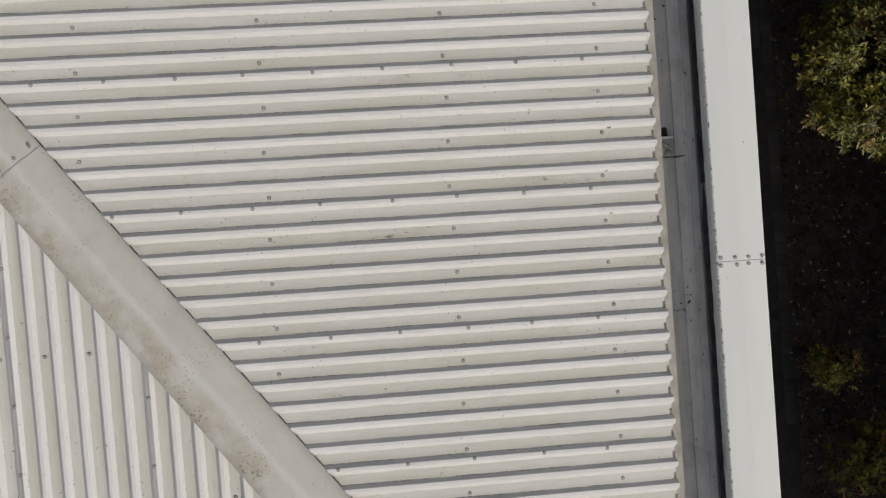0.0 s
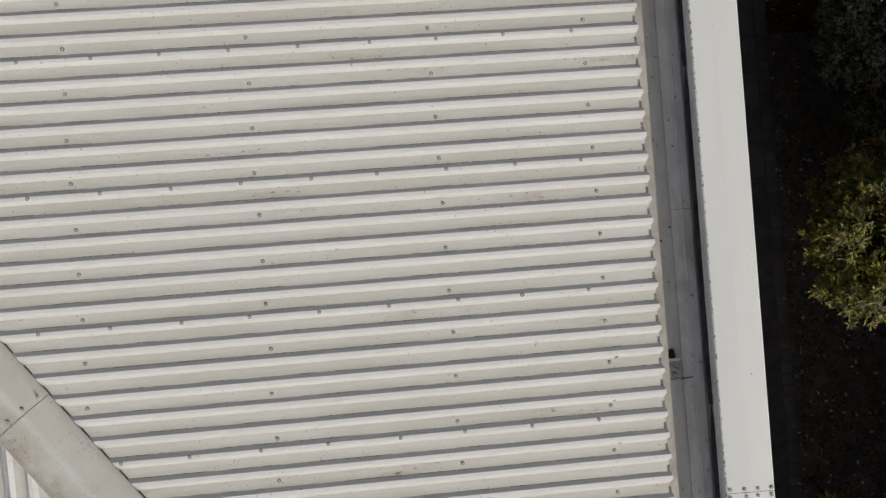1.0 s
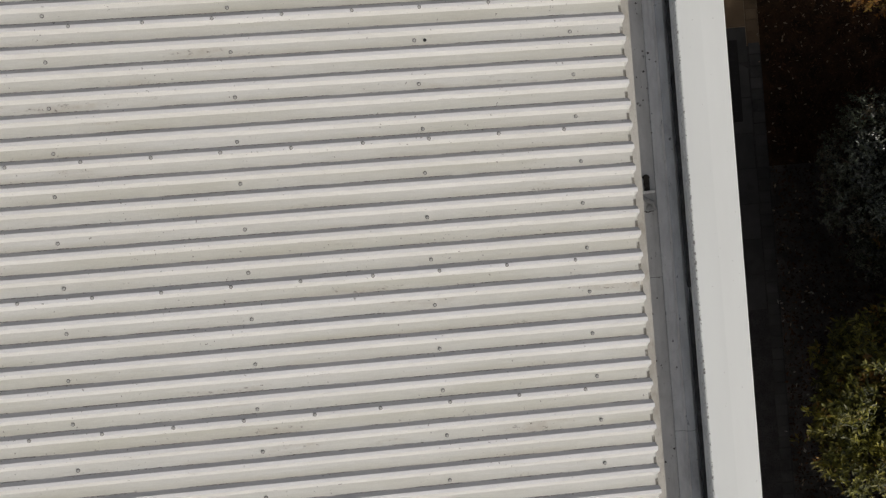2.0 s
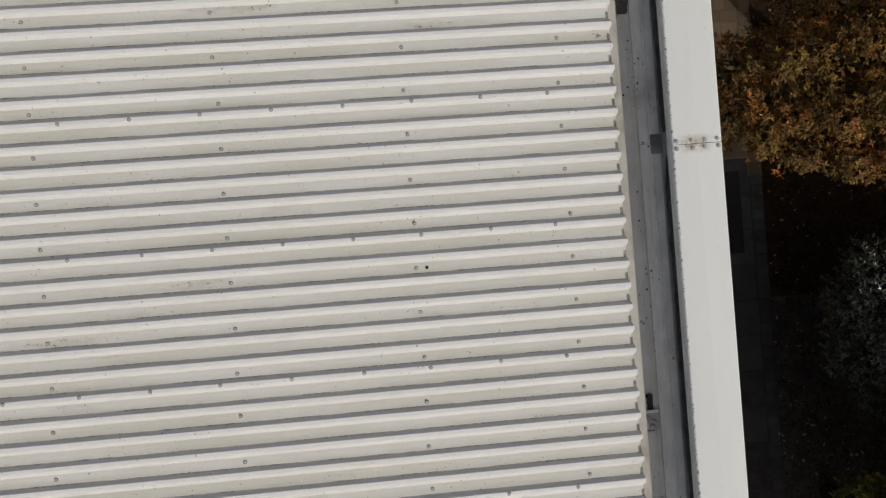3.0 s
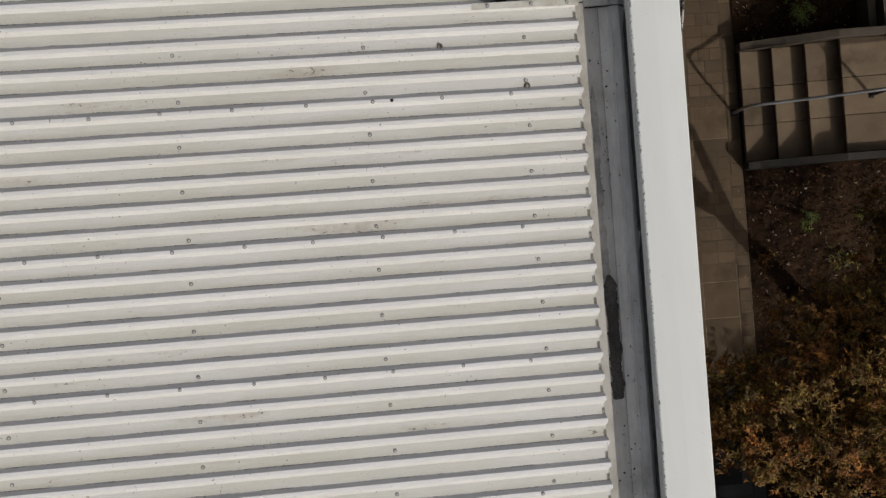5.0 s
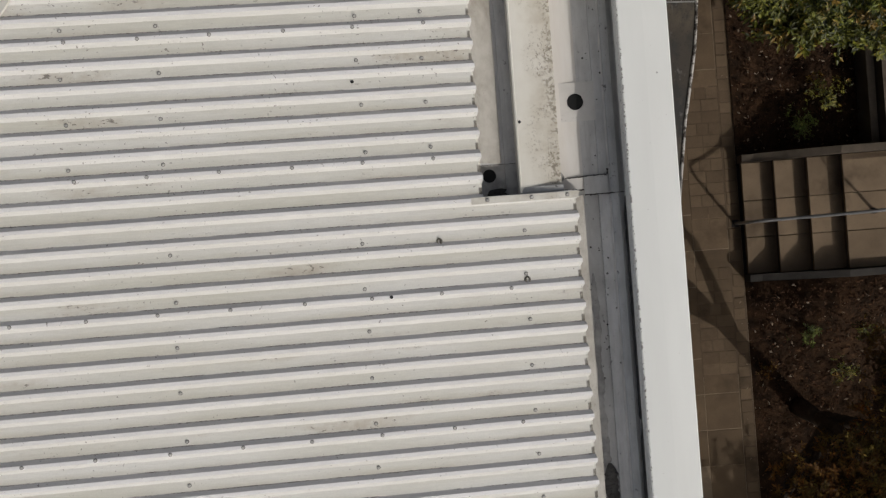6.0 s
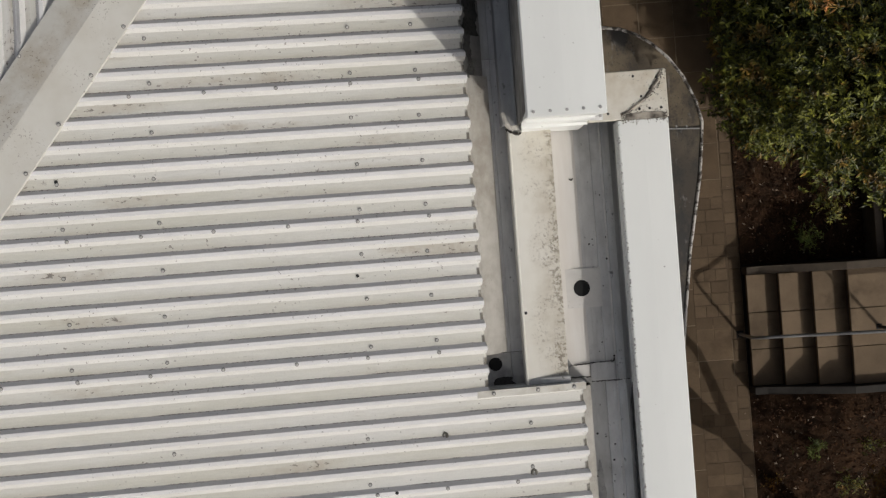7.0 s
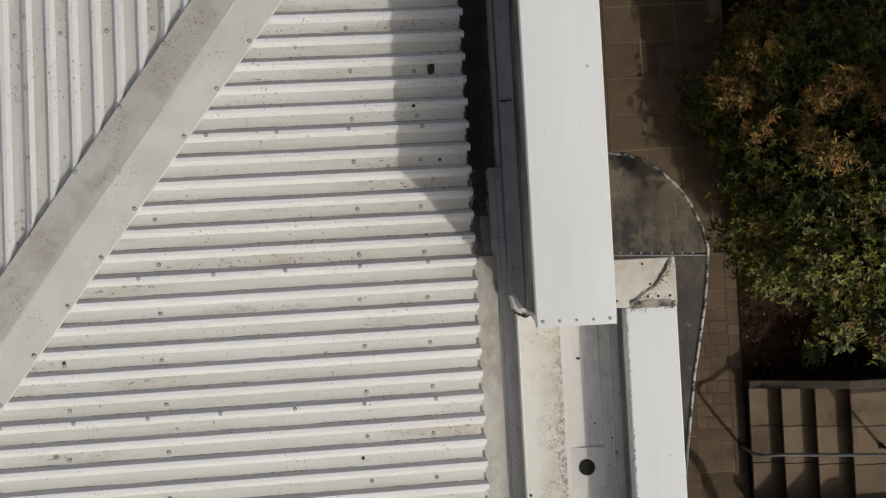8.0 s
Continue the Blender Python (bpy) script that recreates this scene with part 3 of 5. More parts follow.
# ---- eaves gutter between roof and parapet ----
gutter = thing("eaves_gutter", (0.2, 2, 6.2), "dull grey zinc box gutter along the eaves", "gutter")
GROOVE = [(0.055, 6.38), (0.058, 6.235), (0.075, 6.22), (0.185, 6.214), (0.190, 6.224)]
OUTER = [(0.191, 6.226), (0.196, 6.218), (0.270, 6.224), (0.275, 6.262), (0.280, 6.270), (0.287, 6.265), (0.318, 6.264), (0.345, 6.259), (0.352, 6.225), (0.385, 6.195), (0.416, 6.190), (0.420, 6.50)]
for a, b in ((-6.2, -0.6), (-0.6, 3.2), (3.2, 7.05), (7.05, 10.06)):
    v, f = strip(GROOVE, a, b - 0.003, 0.004, 6)
    solid("gutter_length", v, f, ZINC, gutter)
for a, b in ((-6.2, 1.97), (1.97, 5.98), (5.98, 10.06)):
    v, f = strip(OUTER, a, b - 0.003, 0.004, 6)
    solid("outer_strip", v, f, ZINC_LIGHT, gutter, "paler zinc strip with a raised edge")
v, f = strip([(-0.05, 6.455), (0.03, 6.430), (0.052, 6.415), (0.054, 6.30)], -6.2, 10.05, 0.002, 20)
solid("eaves_apron", v, f, APRON, gutter, "cream painted strip under the sheet ends")
part("joint_sleeve", block(0.272, 0.358, 5.895, 6.045, 6.250, 6.276, 0.003, 0, 0.002, 8), PATCH, gutter, "dark grey patched gutter joint")


def ragged(name, x0, x1, y0, y1, z, mat, parent, label, seed, steps=30, wob=0.25, high=0.014):
    """A thin, uneven layer with a wandering outline."""
    r = random.Random(seed)
    verts, faces, n = [], [], 6
    for j in range(steps + 1):
        t = j / steps
        y = y0 + (y1 - y0) * t
        taper = min(1.0, 25 * t + 0.55 + 0.3 * r.random(), 9 * (1 - t) + 0.2)
        w = (x1 - x0) / 2 * taper
        c = (x0 + x1) / 2
        rag = lambda k: abs(noise.noise((y * 5.0, seed * 3.1 + k, 0))) * 1.5 + abs(noise.noise((y * 19.0, seed * 1.7 + k, 4))) * 0.8 + 0.15 * r.random()
        a, b = c - w * (1 - wob * rag(0)), c + w * (1 - wob * rag(9))
        for i in range(n):
            s = i / (n - 1)
            verts.append((a + (b - a) * s, y, z + (0.0 if i in (0, n - 1) else r.uniform(0.3, 1.0) * high)))
    for j in range(steps):
        for i in range(n - 1):
            k = j * n + i
            faces.append((k, k + 1, k + n + 1, k + n))
    return solid(name, verts, faces, mat, parent, label)


DAMP_SILT = soil("damp_dark_silt", (0.11, 0.107, 0.102), (0.062, 0.059, 0.056), 0.01)
tagged(ragged("gutter_silt", 0.054, 0.198, 7.01, 7.98, 6.228, DAMP_SILT, None, "", 3, 80, 0.40), "black wet silt lying in the gutter", "debris")
tagged(ragged("gutter_silt", 0.064, 0.145, 7.80, 9.45, 6.2255, GREY_SILT, None, "", 4, 140, 0.6, 0.003), "grey dried silt lying in the gutter", "debris")
tagged(ragged("gutter_silt", 0.058, 0.100, 6.98, 7.75, 6.2285, GREY_SILT, None, "", 6, 60, 0.7, 0.010), "pale crust along the edge of the wet silt", "debris")
for y0, label in ((0.70, "corroded metal bracket across the gutter"), (3.80, "corroded metal bracket with silt behind it")):
    br = thing("gutter_bracket", (0.11, y0, 6.22), label, "bracket", group="gutter brackets")
    part("plate", block(0.060, 0.182, y0 - 0.068, y0 + 0.085, 6.224, 6.240, 0.006, -3, 0.006, 3), ZINC_MID, br)
    part("flange", block(0.056, 0.178, y0 + 0.066, y0 + 0.088, 6.238, 6.262, 0.005, 4, 0.004, 5), ZINC_LIGHT, br)
    v, f = tube([(0.075, y0 + 0.045, 6.250), (0.11, y0 + 0.01, 6.262), (0.15, y0 - 0.005, 6.258), (0.168, y0 - 0.045, 6.246)], [0.014, 0.020, 0.018, 0.009], 7)
    solid("clamp", v, f, ZINC_GRIMY, br)
    v, f = tube([(0.125, y0 - 0.042, 6.236), (0.125, y0 - 0.042, 6.256), (0.125, y0 - 0.042, 6.262)], [0.026, 0.022, 0.012], 9)
    solid("bolt_head", v, f, ZINC_GRIMY, br, "blackened bolt head")
    hang(ragged("silt", 0.085, 0.152, y0 + 0.085, y0 + (0.165 if y0 < 2 else 0.22), 6.228, MUCK, None, "black silt", 7, 14, 0.5), br)
    sealed([(0.06, y0 - 0.074, 6.226), (0.11, y0 - 0.078, 6.228), (0.16, y0 - 0.072, 6.226)], 0.004, 8, br, "black sealant at the bracket's foot")
# dark strips for the shade under the capping's inner edge, with some grime
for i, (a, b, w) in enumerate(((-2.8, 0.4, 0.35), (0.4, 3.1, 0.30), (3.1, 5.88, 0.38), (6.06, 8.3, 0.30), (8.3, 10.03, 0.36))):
    tagged(ragged("gutter_silt", 0.372, 0.417, a, b, 6.226, GRIME_SHADE, None, "", 40 + i, 60, w, 0.008), "thin dark line under the capping's inner edge, shade and grime in its colour", "debris")
sealed([(0.165, 0.618, 6.226), (0.21, 0.622, 6.226), (0.268, 0.630, 6.228)], 0.005, 9, gutter, "black sealed seam")

# ---- parapet wall and its capping ----
CAP_Z = 6.655
capping = thing("parapet_capping", (0.55, 3, 6.6), "white painted folded steel capping on the parapet", "capping")
CAP_PROF = [(0.366, CAP_Z - 0.11), (0.362, CAP_Z - 0.018), (0.366, CAP_Z - 0.006), (0.376, CAP_Z - 0.001), (0.55, CAP_Z + 0.004), (0.728, CAP_Z), (0.736, CAP_Z - 0.006), (0.738, CAP_Z - 0.08)]
for i, (a, b) in enumerate(((-6.4, -0.228), (-0.228, 5.922), (5.922, 11.985))):
    v, f = strip(CAP_PROF, a + 0.002, b - 0.002, 0.003, 8)
    piece = solid("capping_length", v, f, CAP, capping)
    for x in (0.392, 0.512, 0.605, 0.708):
        for y in (a + 0.028, b - 0.028):
            if -1 < y < 6.2:
                screw(x + rng.uniform(-0.008, 0.008), y + rng.uniform(-0.005, 0.005), CAP_Z + 0.004, piece, CAP_SCREW_MESH)
for y in (0.67, 10.9):
    screw(0.627, y, CAP_Z + 0.003, capping, CAP_SCREW_MESH).scale = (0.4, 0.4, 0.6)
inner = strip([(0.374, 6.460), (0.361, 6.466), (0.359, 6.510), (0.364, 6.512), (0.3635, 6.535), (0.370, 6.548), (0.380, 6.56)], -6.4, 11.98, 0.003, 4)
solid("inner_flashing", *inner, ZINC_LIGHT, capping, "pale zinc strip inside the capping")
tagged(part("wall_east", block(0.426, 0.70, -6.3, 12.095, 0, 6.60), WALL), "plain rendered outside wall of the building", "wall", "", "structure")

# ---- the recess with tray, drains and raised box ----
tray = thing("roof_tray", (-0.1, 11, 6.2), "cream stained flat metal tray with a silt band", "tray")
v, f = strip([(-0.432, 6.33), (-0.428, 6.503), (-0.418, 6.507), (-0.41, 6.50), (-0.115, 6.462), (-0.108, 6.458), (-0.094, 6.279), (0.03, 6.268), (0.078, 6.266)], 10.094, 20.0, 0.003, 16)
solid("tray_sheet", v, f, TRAY, tray)
v, f = strip([(0.078, 6.264), (0.19, 6.263), (0.195, 6.270), (0.202, 6.263), (0.270, 6.262), (0.275, 6.284), (0.280, 6.291), (0.287, 6.286), (0.318, 6.285), (0.345, 6.280), (0.352, 6.246), (0.385, 6.216), (0.416, 6.211), (0.420, 6.50)], 10.06, 12.3, 0.003, 6)
solid("outer_channel", v, f, ZINC, tray, "grey zinc channel beside the tray")
part("end_upstand", block(-0.43, -0.10, 10.092, 10.14, 6.3, 6.500, 0.004, 0, 0.002, 2), ZINC_GRIMY, tray)
part("corner_piece", block(-0.10, 0.084, 10.046, 10.098, 6.24, 6.2655, 0.002), PLATE, tray)
part("end_patch", block(-0.088, 0.076, 10.092, 10.192, 6.268, 6.2785, 0.002, -1.5), TRAY, tray, "cream patched end of the tray")
part("channel_patch", block(0.082, 0.262, 10.062, 10.20, 6.266, 6.2755, 0.002, -2.0), ZINC, tray, "grey zinc patch across the channel")
bm = bmesh.new()
tip = [bm.verts.new(p) for p in ((-0.102, 10.155, 6.282), (-0.060, 10.195, 6.280), (-0.100, 10.262, 6.284), (-0.112, 10.205, 6.40))]
for q in ((0, 1, 2), (0, 3, 1), (1, 3, 2), (0, 2, 3)):
    bm.faces.new([tip[i] for i in q])
part("folded_ear", bm, ZINC_GRIMY, tray, "grey folded corner of the sheet")
sealed([(-0.060, 10.190, 6.280), (0.06, 10.194, 6.280), (0.16, 10.204, 6.277), (0.262, 10.204, 6.277)], 0.0035, 3, tray, "dirty sealed joint")
sealed([(0.262, 10.204, 6.277), (0.268, 10.245, 6.269)], 0.007, 4, tray, "black lump of sealant")
sealed([(0.085, 10.057, 6.262), (0.2, 10.057, 6.262), (0.288, 10.058, 6.285), (0.38, 10.059, 6.262)], 0.0045, 5, tray, "dirty sealed joint")
sealed([(-0.105, 10.098, 6.285), (-0.02, 10.098, 6.283), (0.075, 10.096, 6.283)], 0.004, 6, tray, "dirty sealed joint")
WET_ZINC = dusty_sheet("wet_blackened_zinc", (0.42, 0.41, 0.39), (0.10, 0.095, 0.09), 0.45, 0.46, 0.74, 0.9)
side = thing("recess_gutter", (-0.55, 12, 6.1), "grey zinc gutter with cream apron beside the tray", "gutter")
v, f = strip([(-0.745, 6.535), (-0.712, 6.50), (-0.708, 6.34), (-0.525, 6.33), (-0.52, 6.338), (-0.515, 6.33), (-0.432, 6.33)], 10.335, 12.55, 0.003, 8)
solid("gutter_length", v, f, ZINC, side)
v, f = strip([(-0.745, 6.535), (-0.712, 6.50), (-0.708, 6.34), (-0.525, 6.33), (-0.52, 6.338), (-0.515, 6.33), (-0.432, 6.33)], 10.075, 10.332, 0.003, 4)
solid("gutter_length", v, f, WET_ZINC, side, "wet blackened gutter end")
# duller zinc from here on: part of the box's shade is in its tone
v, f = strip([(-0.745, 6.535), (-0.712, 6.50), (-0.708, 6.34), (-0.525, 6.33), (-0.52, 6.338), (-0.515, 6.33), (-0.432, 6.33)], 12.553, 20.0, 0.003, 8)
solid("gutter_length", v, f, ZINC_MID, side)
v, f = strip([(-0.742, 6.545), (-0.699, 6.530), (-0.545, 6.345)], 10.34, 12.42, 0.002, 10)
solid("eaves_apron", v, f, APRON, side, "cream stained apron under the sheet ends")
# apron beyond the shadow's edge: the box's shade is put into the colour
SHADED_APRON = dusty_sheet("shaded_dirty_cream", (0.25, 0.24, 0.225), (0.09, 0.085, 0.078), 0.7, 0.34, 0.60, 0.9)
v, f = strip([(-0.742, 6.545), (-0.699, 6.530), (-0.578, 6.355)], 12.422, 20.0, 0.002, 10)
solid("eaves_apron", v, f, SHADED_APRON, side, "grimy apron, the box's shade put into its colour")
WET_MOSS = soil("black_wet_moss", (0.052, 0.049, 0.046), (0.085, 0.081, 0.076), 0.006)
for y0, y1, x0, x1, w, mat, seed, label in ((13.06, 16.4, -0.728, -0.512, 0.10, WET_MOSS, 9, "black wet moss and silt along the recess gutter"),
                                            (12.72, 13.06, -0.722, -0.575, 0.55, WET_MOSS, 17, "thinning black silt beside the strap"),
                                            (12.40, 12.86, -0.724, -0.630, 0.75, GRIME_SHADE, 18, "grey smear at the silt's end, shade and grime in its colour")):
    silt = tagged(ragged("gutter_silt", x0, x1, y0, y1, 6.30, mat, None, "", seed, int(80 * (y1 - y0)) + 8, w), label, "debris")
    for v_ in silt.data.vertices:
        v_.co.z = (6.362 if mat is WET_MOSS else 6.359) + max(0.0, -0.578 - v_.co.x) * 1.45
part("joint_strap", block(-0.612, -0.440, 13.00, 13.085, 6.345, 6.372, 0.004, 2, 0.003, 6), ZINC_GRIMY, side, "dull metal strap over the gutter joint")
part("end_stop", block(-0.70, -0.42, 10.05, 10.078, 6.30, 6.50), ZINC, side)


part("lap_plate", block(-0.705, -0.60, 10.385, 10.43, 6.352, 6.362, 0.002, 1), APRON, side, "pale lapped end of the apron")


def drain(x, y, z, r, size, turn, mat, label):
    """An outlet: a soldered square plate with a round hole and a black disc for the pipe's dark inside."""
    d = thing("roof_drain", (x, y, z), label, "drain", group="roof drains")
    n = 24
    ring = [(x + r * math.cos(2 * math.pi * k / n), y + r * math.sin(2 * math.pi * k / n)) for k in range(n)]
    q = []
    for k in range(n):
        a = 2 * math.pi * k / n
        c, s = math.cos(a), math.sin(a)
        m = size / max(abs(c), abs(s))
        q.append((x + m * c, y + m * s))
    verts = [(a, b, z + 0.004) for a, b in q] + [(a, b, z + 0.004) for a, b in ring] + [(x + (a - x) * 0.96, y + (b - y) * 0.96, z - 0.02) for a, b in ring]
    faces = []
    for j in (0, 1):
        for k in range(n):
            a, b = j * n + k, j * n + (k + 1) % n
            faces.append((a, b, b + n, a + n))
    plate = solid("plate", verts, faces, mat, d)
    solid("pipe_rim", *tube([(x + (r + 0.002) * math.cos(2 * math.pi * k / 20), y + (r + 0.002) * math.sin(2 * math.pi * k / 20), z + 0.005) for k in range(21)], [0.0035] * 21, 5), mat, d, "", True)
    # flat disc in the hole: the darkness inside the pipe is its colour
    v, f = tube([(x, y, z + 0.0025), (x, y, z + 0.0045)], [r * 0.985, r * 0.985], 24)
    solid("pipe_mouth", v, f, HOLE, d, "black disc for the pipe's dark inside")
    return plate


drain(0.058, 10.772, 6.272, 0.064, 0.150, 0, PLATE, "round roof outlet in a grey soldered plate")
drain(-0.642, 10.25, 6.338, 0.052, 0.066, 0, WET_ZINC, "small round outlet in the recess gutter")
tagged(ragged("gutter_silt", -0.704, -0.434, 10.05, 10.15, 6.339, WET_MOSS, None, "", 52, 24, 0.6, 0.004), "black wet silt at the gutter end beside the outlet", "debris")
closer = thing("step_flashing", (-0.4, 10.07, 6.5), "pale folded flashing that closes the stepped roof edge", "flashing")
solid("flashing_strip", *strip([(-0.80, z_east(-0.8) + RIB_H + 0.006), (0.008, z_east(0.008) + RIB_H + 0.006)], 10.035, 10.085, 0.03), HIP, closer)
part("hem", block(-0.80, 0.006, 10.0865, 10.091, 6.28, 6.52), ZINC, closer)
for x in (-0.68, -0.35, -0.08):
    screw(x, 10.06, z_east(x) + RIB_H + 0.011, closer)

# raised box: a taller boxed parapet with a white lid
BOX_Z = 7.69
raised = thing("raised_parapet", (-0.1, 14, 6.3), "white boxed raised parapet with an overhanging lid", "parapet")
v, f = strip([(-0.372, BOX_Z - 0.10), (-0.374, BOX_Z - 0.012), (-0.366, BOX_Z - 0.003), (-0.12, BOX_Z + 0.003), (0.140, BOX_Z - 0.003), (0.147, BOX_Z - 0.012), (0.145, BOX_Z - 0.10)], 11.955, 20.0, 0.003, 10)
lid = solid("lid", v, f, CAP, raised)
part("lid_end", block(-0.372, 0.145, 11.948, 11.954, BOX_Z - 0.07, BOX_Z - 0.006), CAP, raised)
for k in range(5):
    screw(-0.33 + 0.108 * k, 11.985, BOX_Z + 0.003, lid, CAP_SCREW_MESH).scale = (0.65, 0.65, 0.6)
screw(0.046, 13.61, BOX_Z + 0.003, lid, CAP_SCREW_MESH).scale = (0.5, 0.5, 0.5)
# side turned from the sun, darkened by its paint
part("box_body", block(-0.355, 0.13, 12.02, 20.0, 6.0, BOX_Z - 0.008), SHADED_APRON, raised, "grimy cream box side, its shade put into the colour")
bm = bmesh.new()
for x, y, z in ((-0.362, 11.965, BOX_Z - 0.07), (0.138, 11.965, BOX_Z - 0.07), (0.135, 11.99, 7.0), (-0.36, 11.99, 7.0), (0.12, 11.975, 6.27), (-0.325, 11.97, 6.49), (-0.362, 12.03, BOX_Z - 0.07), (0.138, 12.03, BOX_Z - 0.07), (0.12, 12.03, 6.27), (-0.325, 12.03, 6.49)):
    bm.verts.new((x, y, z))
bm.verts.ensure_lookup_table()
for q in ((0, 1, 2, 3), (3, 2, 4, 5), (0, 3, 5, 9, 6), (1, 7, 8, 4, 2), (6, 7, 1, 0)):
    bm.faces.new([bm.verts[i] for i in q])
part("end_plate", bm, CAP, raised, "creased cream end plate")
v, f = strip([(-0.475, 6.33), (-0.466, 6.50), (-0.372, 6.525), (-0.360, 6.55)], 12.02, 20.0, 0.003, 10)
solid("base_flashing", v, f, ZINC_GRIMY, raised, "grey flashing along the foot of the box")
v, f = tube([(-0.465, 12.12, 6.53), (-0.44, 12.04, 6.525), (-0.395, 11.985, 6.50)], [0.016, 0.02, 0.014], 6)
solid("corner_fold", v, f, APRON, raised, "bent pale flashing corner")
for y in (13.56, 14.9):
    part("seam", block(-0.465, -0.375, y, y + 0.008, 6.50, 6.531), IRON, raised)

for z in (7.22, 6.80):
    part("crease", block(-0.345, 0.126, 11.962, 11.985, z, z + 0.005, 0.001, 0, 0.002, 6), CAP, raised)
sealed([(-0.445, 12.0, 6.505), (-0.40, 11.968, 6.510), (-0.335, 11.958, 6.505)], 0.010, 31, raised, "crumbling dark sealant")
link = thing("capping_corner", (0.45, 12.2, 6.6), "cream rust-stained corner piece joining capping to box", "capping")
part("corner_sheet", block(0.147, 0.742, 11.99, 12.343, CAP_Z - 0.06, CAP_Z + 0.004, 0.006), LINK, link)
part("wall_under_corner", block(0.16, 0.70, 12.10, 12.15, 0, 6.56), WALL, link)
hang(ragged("sealant_seam", 0.40, 0.735, 11.985, 12.035, CAP_Z + 0.006, MUCK, None, "", 21, 10, 0.35, 0.004), link)
seam = bpy.data.objects["sealant_seam"]
seam["label"] = "dirty crumbling sealant"
CRUMB = dusty_sheet("crumbling_sealant", (0.40, 0.36, 0.30), (0.07, 0.06, 0.05), 0.8, 0.40, 0.55, 0.9)
seam.data.materials[0] = CRUMB
diag = [(0.40 + 0.31 * (k / 24) + 0.035 * math.sin(math.pi * k / 24) + rng.uniform(-0.005, 0.005), 12.02 + 0.325 * (k / 24) - 0.03 * math.sin(math.pi * k / 24), CAP_Z + 0.004) for k in range(25)]
solid("sealant_bead", *tube(diag, [0.004 + 0.010 * rng.random() for _ in diag], 6), CRUMB, link, "ragged dark sealant bead across the corner")
verts, faces = [], []
for k in range(520):
    if k < 200:
        p = diag[rng.randrange(len(diag))]
        x, y = p[0] + rng.gauss(0.012, 0.018), p[1] + rng.gauss(-0.008, 0.018)
    else:
        x, y = rng.uniform(0.39, 0.735), 12.005 + rng.gauss(0.0, 0.020)
    r, n = rng.uniform(0.002, 0.008), len(verts)
    a = rng.uniform(0, 3)
    verts += [(x + r * math.cos(a + q), y + r * math.sin(a + q), CAP_Z + 0.0055) for q in (0, 1.9, 4.1)] + [(x, y, CAP_Z + 0.006 + r * 0.6)]
    faces += [(n, n + 1, n + 3), (n + 1, n + 2, n + 3), (n + 2, n, n + 3)]
tagged(solid("sealant_crumbs", verts, faces, CRUMB, link, "flaked sealant crumbs"), kind="stuff")
for x, y in ((0.47, 12.055), (0.53, 12.06), (0.605, 12.06), (0.69, 12.06), (0.55, 12.15), (0.67, 12.28), (0.30, 12.04), (0.50, 12.30)):
    screw(x, y, CAP_Z + 0.005, link, disc_mesh("dark_screw", DARK_SCREW, [(0.010, -0.002), (0.010, 0.003), (0.006, 0.006)], 7))

tab = part("tab_plate", block(0.152, 0.262, 12.0, 12.122, CAP_Z + 0.005, CAP_Z + 0.011, 0.002, -2), ZINC_LIGHT, link, "pale zinc tab beside the box")
for y in (12.03, 12.095):
    screw(0.24, y, CAP_Z + 0.012, tab, CAP_SCREW_MESH).scale = (0.7, 0.7, 0.7)

# dark crumbs lying in the gutter
verts, faces = [], []
for cx, cy, sx_, sy_, n_ in ((0.19, -0.56, 0.05, 0.05, 14), (0.17, 5.4, 0.05, 0.5, 16), (0.18, 6.6, 0.06, 0.25, 14), (0.14, 2.6, 0.06, 1.2, 16), (0.17, 9.4, 0.06, 0.5, 16), (0.13, 8.6, 0.05, 0.6, 14), (0.22, 11.0, 0.05, 0.5, 12)):
    for _ in range(n_):
        x, y = min(0.27, max(0.075, cx + rng.gauss(0, sx_))), cy + rng.gauss(0, sy_)
        z, r, n = 6.224 if y < 10.05 else 6.268, rng.uniform(0.004, 0.011), len(verts)
        a = rng.uniform(0, 3)
        verts += [(x + r * math.cos(a + q), y + r * math.sin(a + q), z) for q in (0, 1.4, 3.0, 4.6)] + [(x, y, z + r * 0.6)]
        faces += [(n + q, n + (q + 1) % 4, n + 4) for q in range(4)]
tagged(solid("gutter_crumbs", verts, faces, MUCK), "black crumbs of dirt scattered along the gutter", "debris", "", "stuff")

# ---- remaining outside walls ----
tagged(part("wall_east_2", block(-0.34, 0.12, 12.42, 20.0, 0, 6.0), WALL), "plain rendered wall below the raised parapet", "wall", "", "structure")
tagged(part("wall_south", block(-17.2, 0.39, -5.9, -5.62, 0, 6.4), WALL), "plain rendered south wall", "wall", "", "structure")
tagged(part("wall_north", block(-17.2, -0.36, 17.6, 17.9, 0, 6.4), WALL), "plain rendered north wall", "wall", "", "structure")
tagged(part("wall_west", block(-17.5, -17.22, -5.9, 17.9, 0, 6.4), WALL), "plain rendered west wall", "wall", "", "structure")

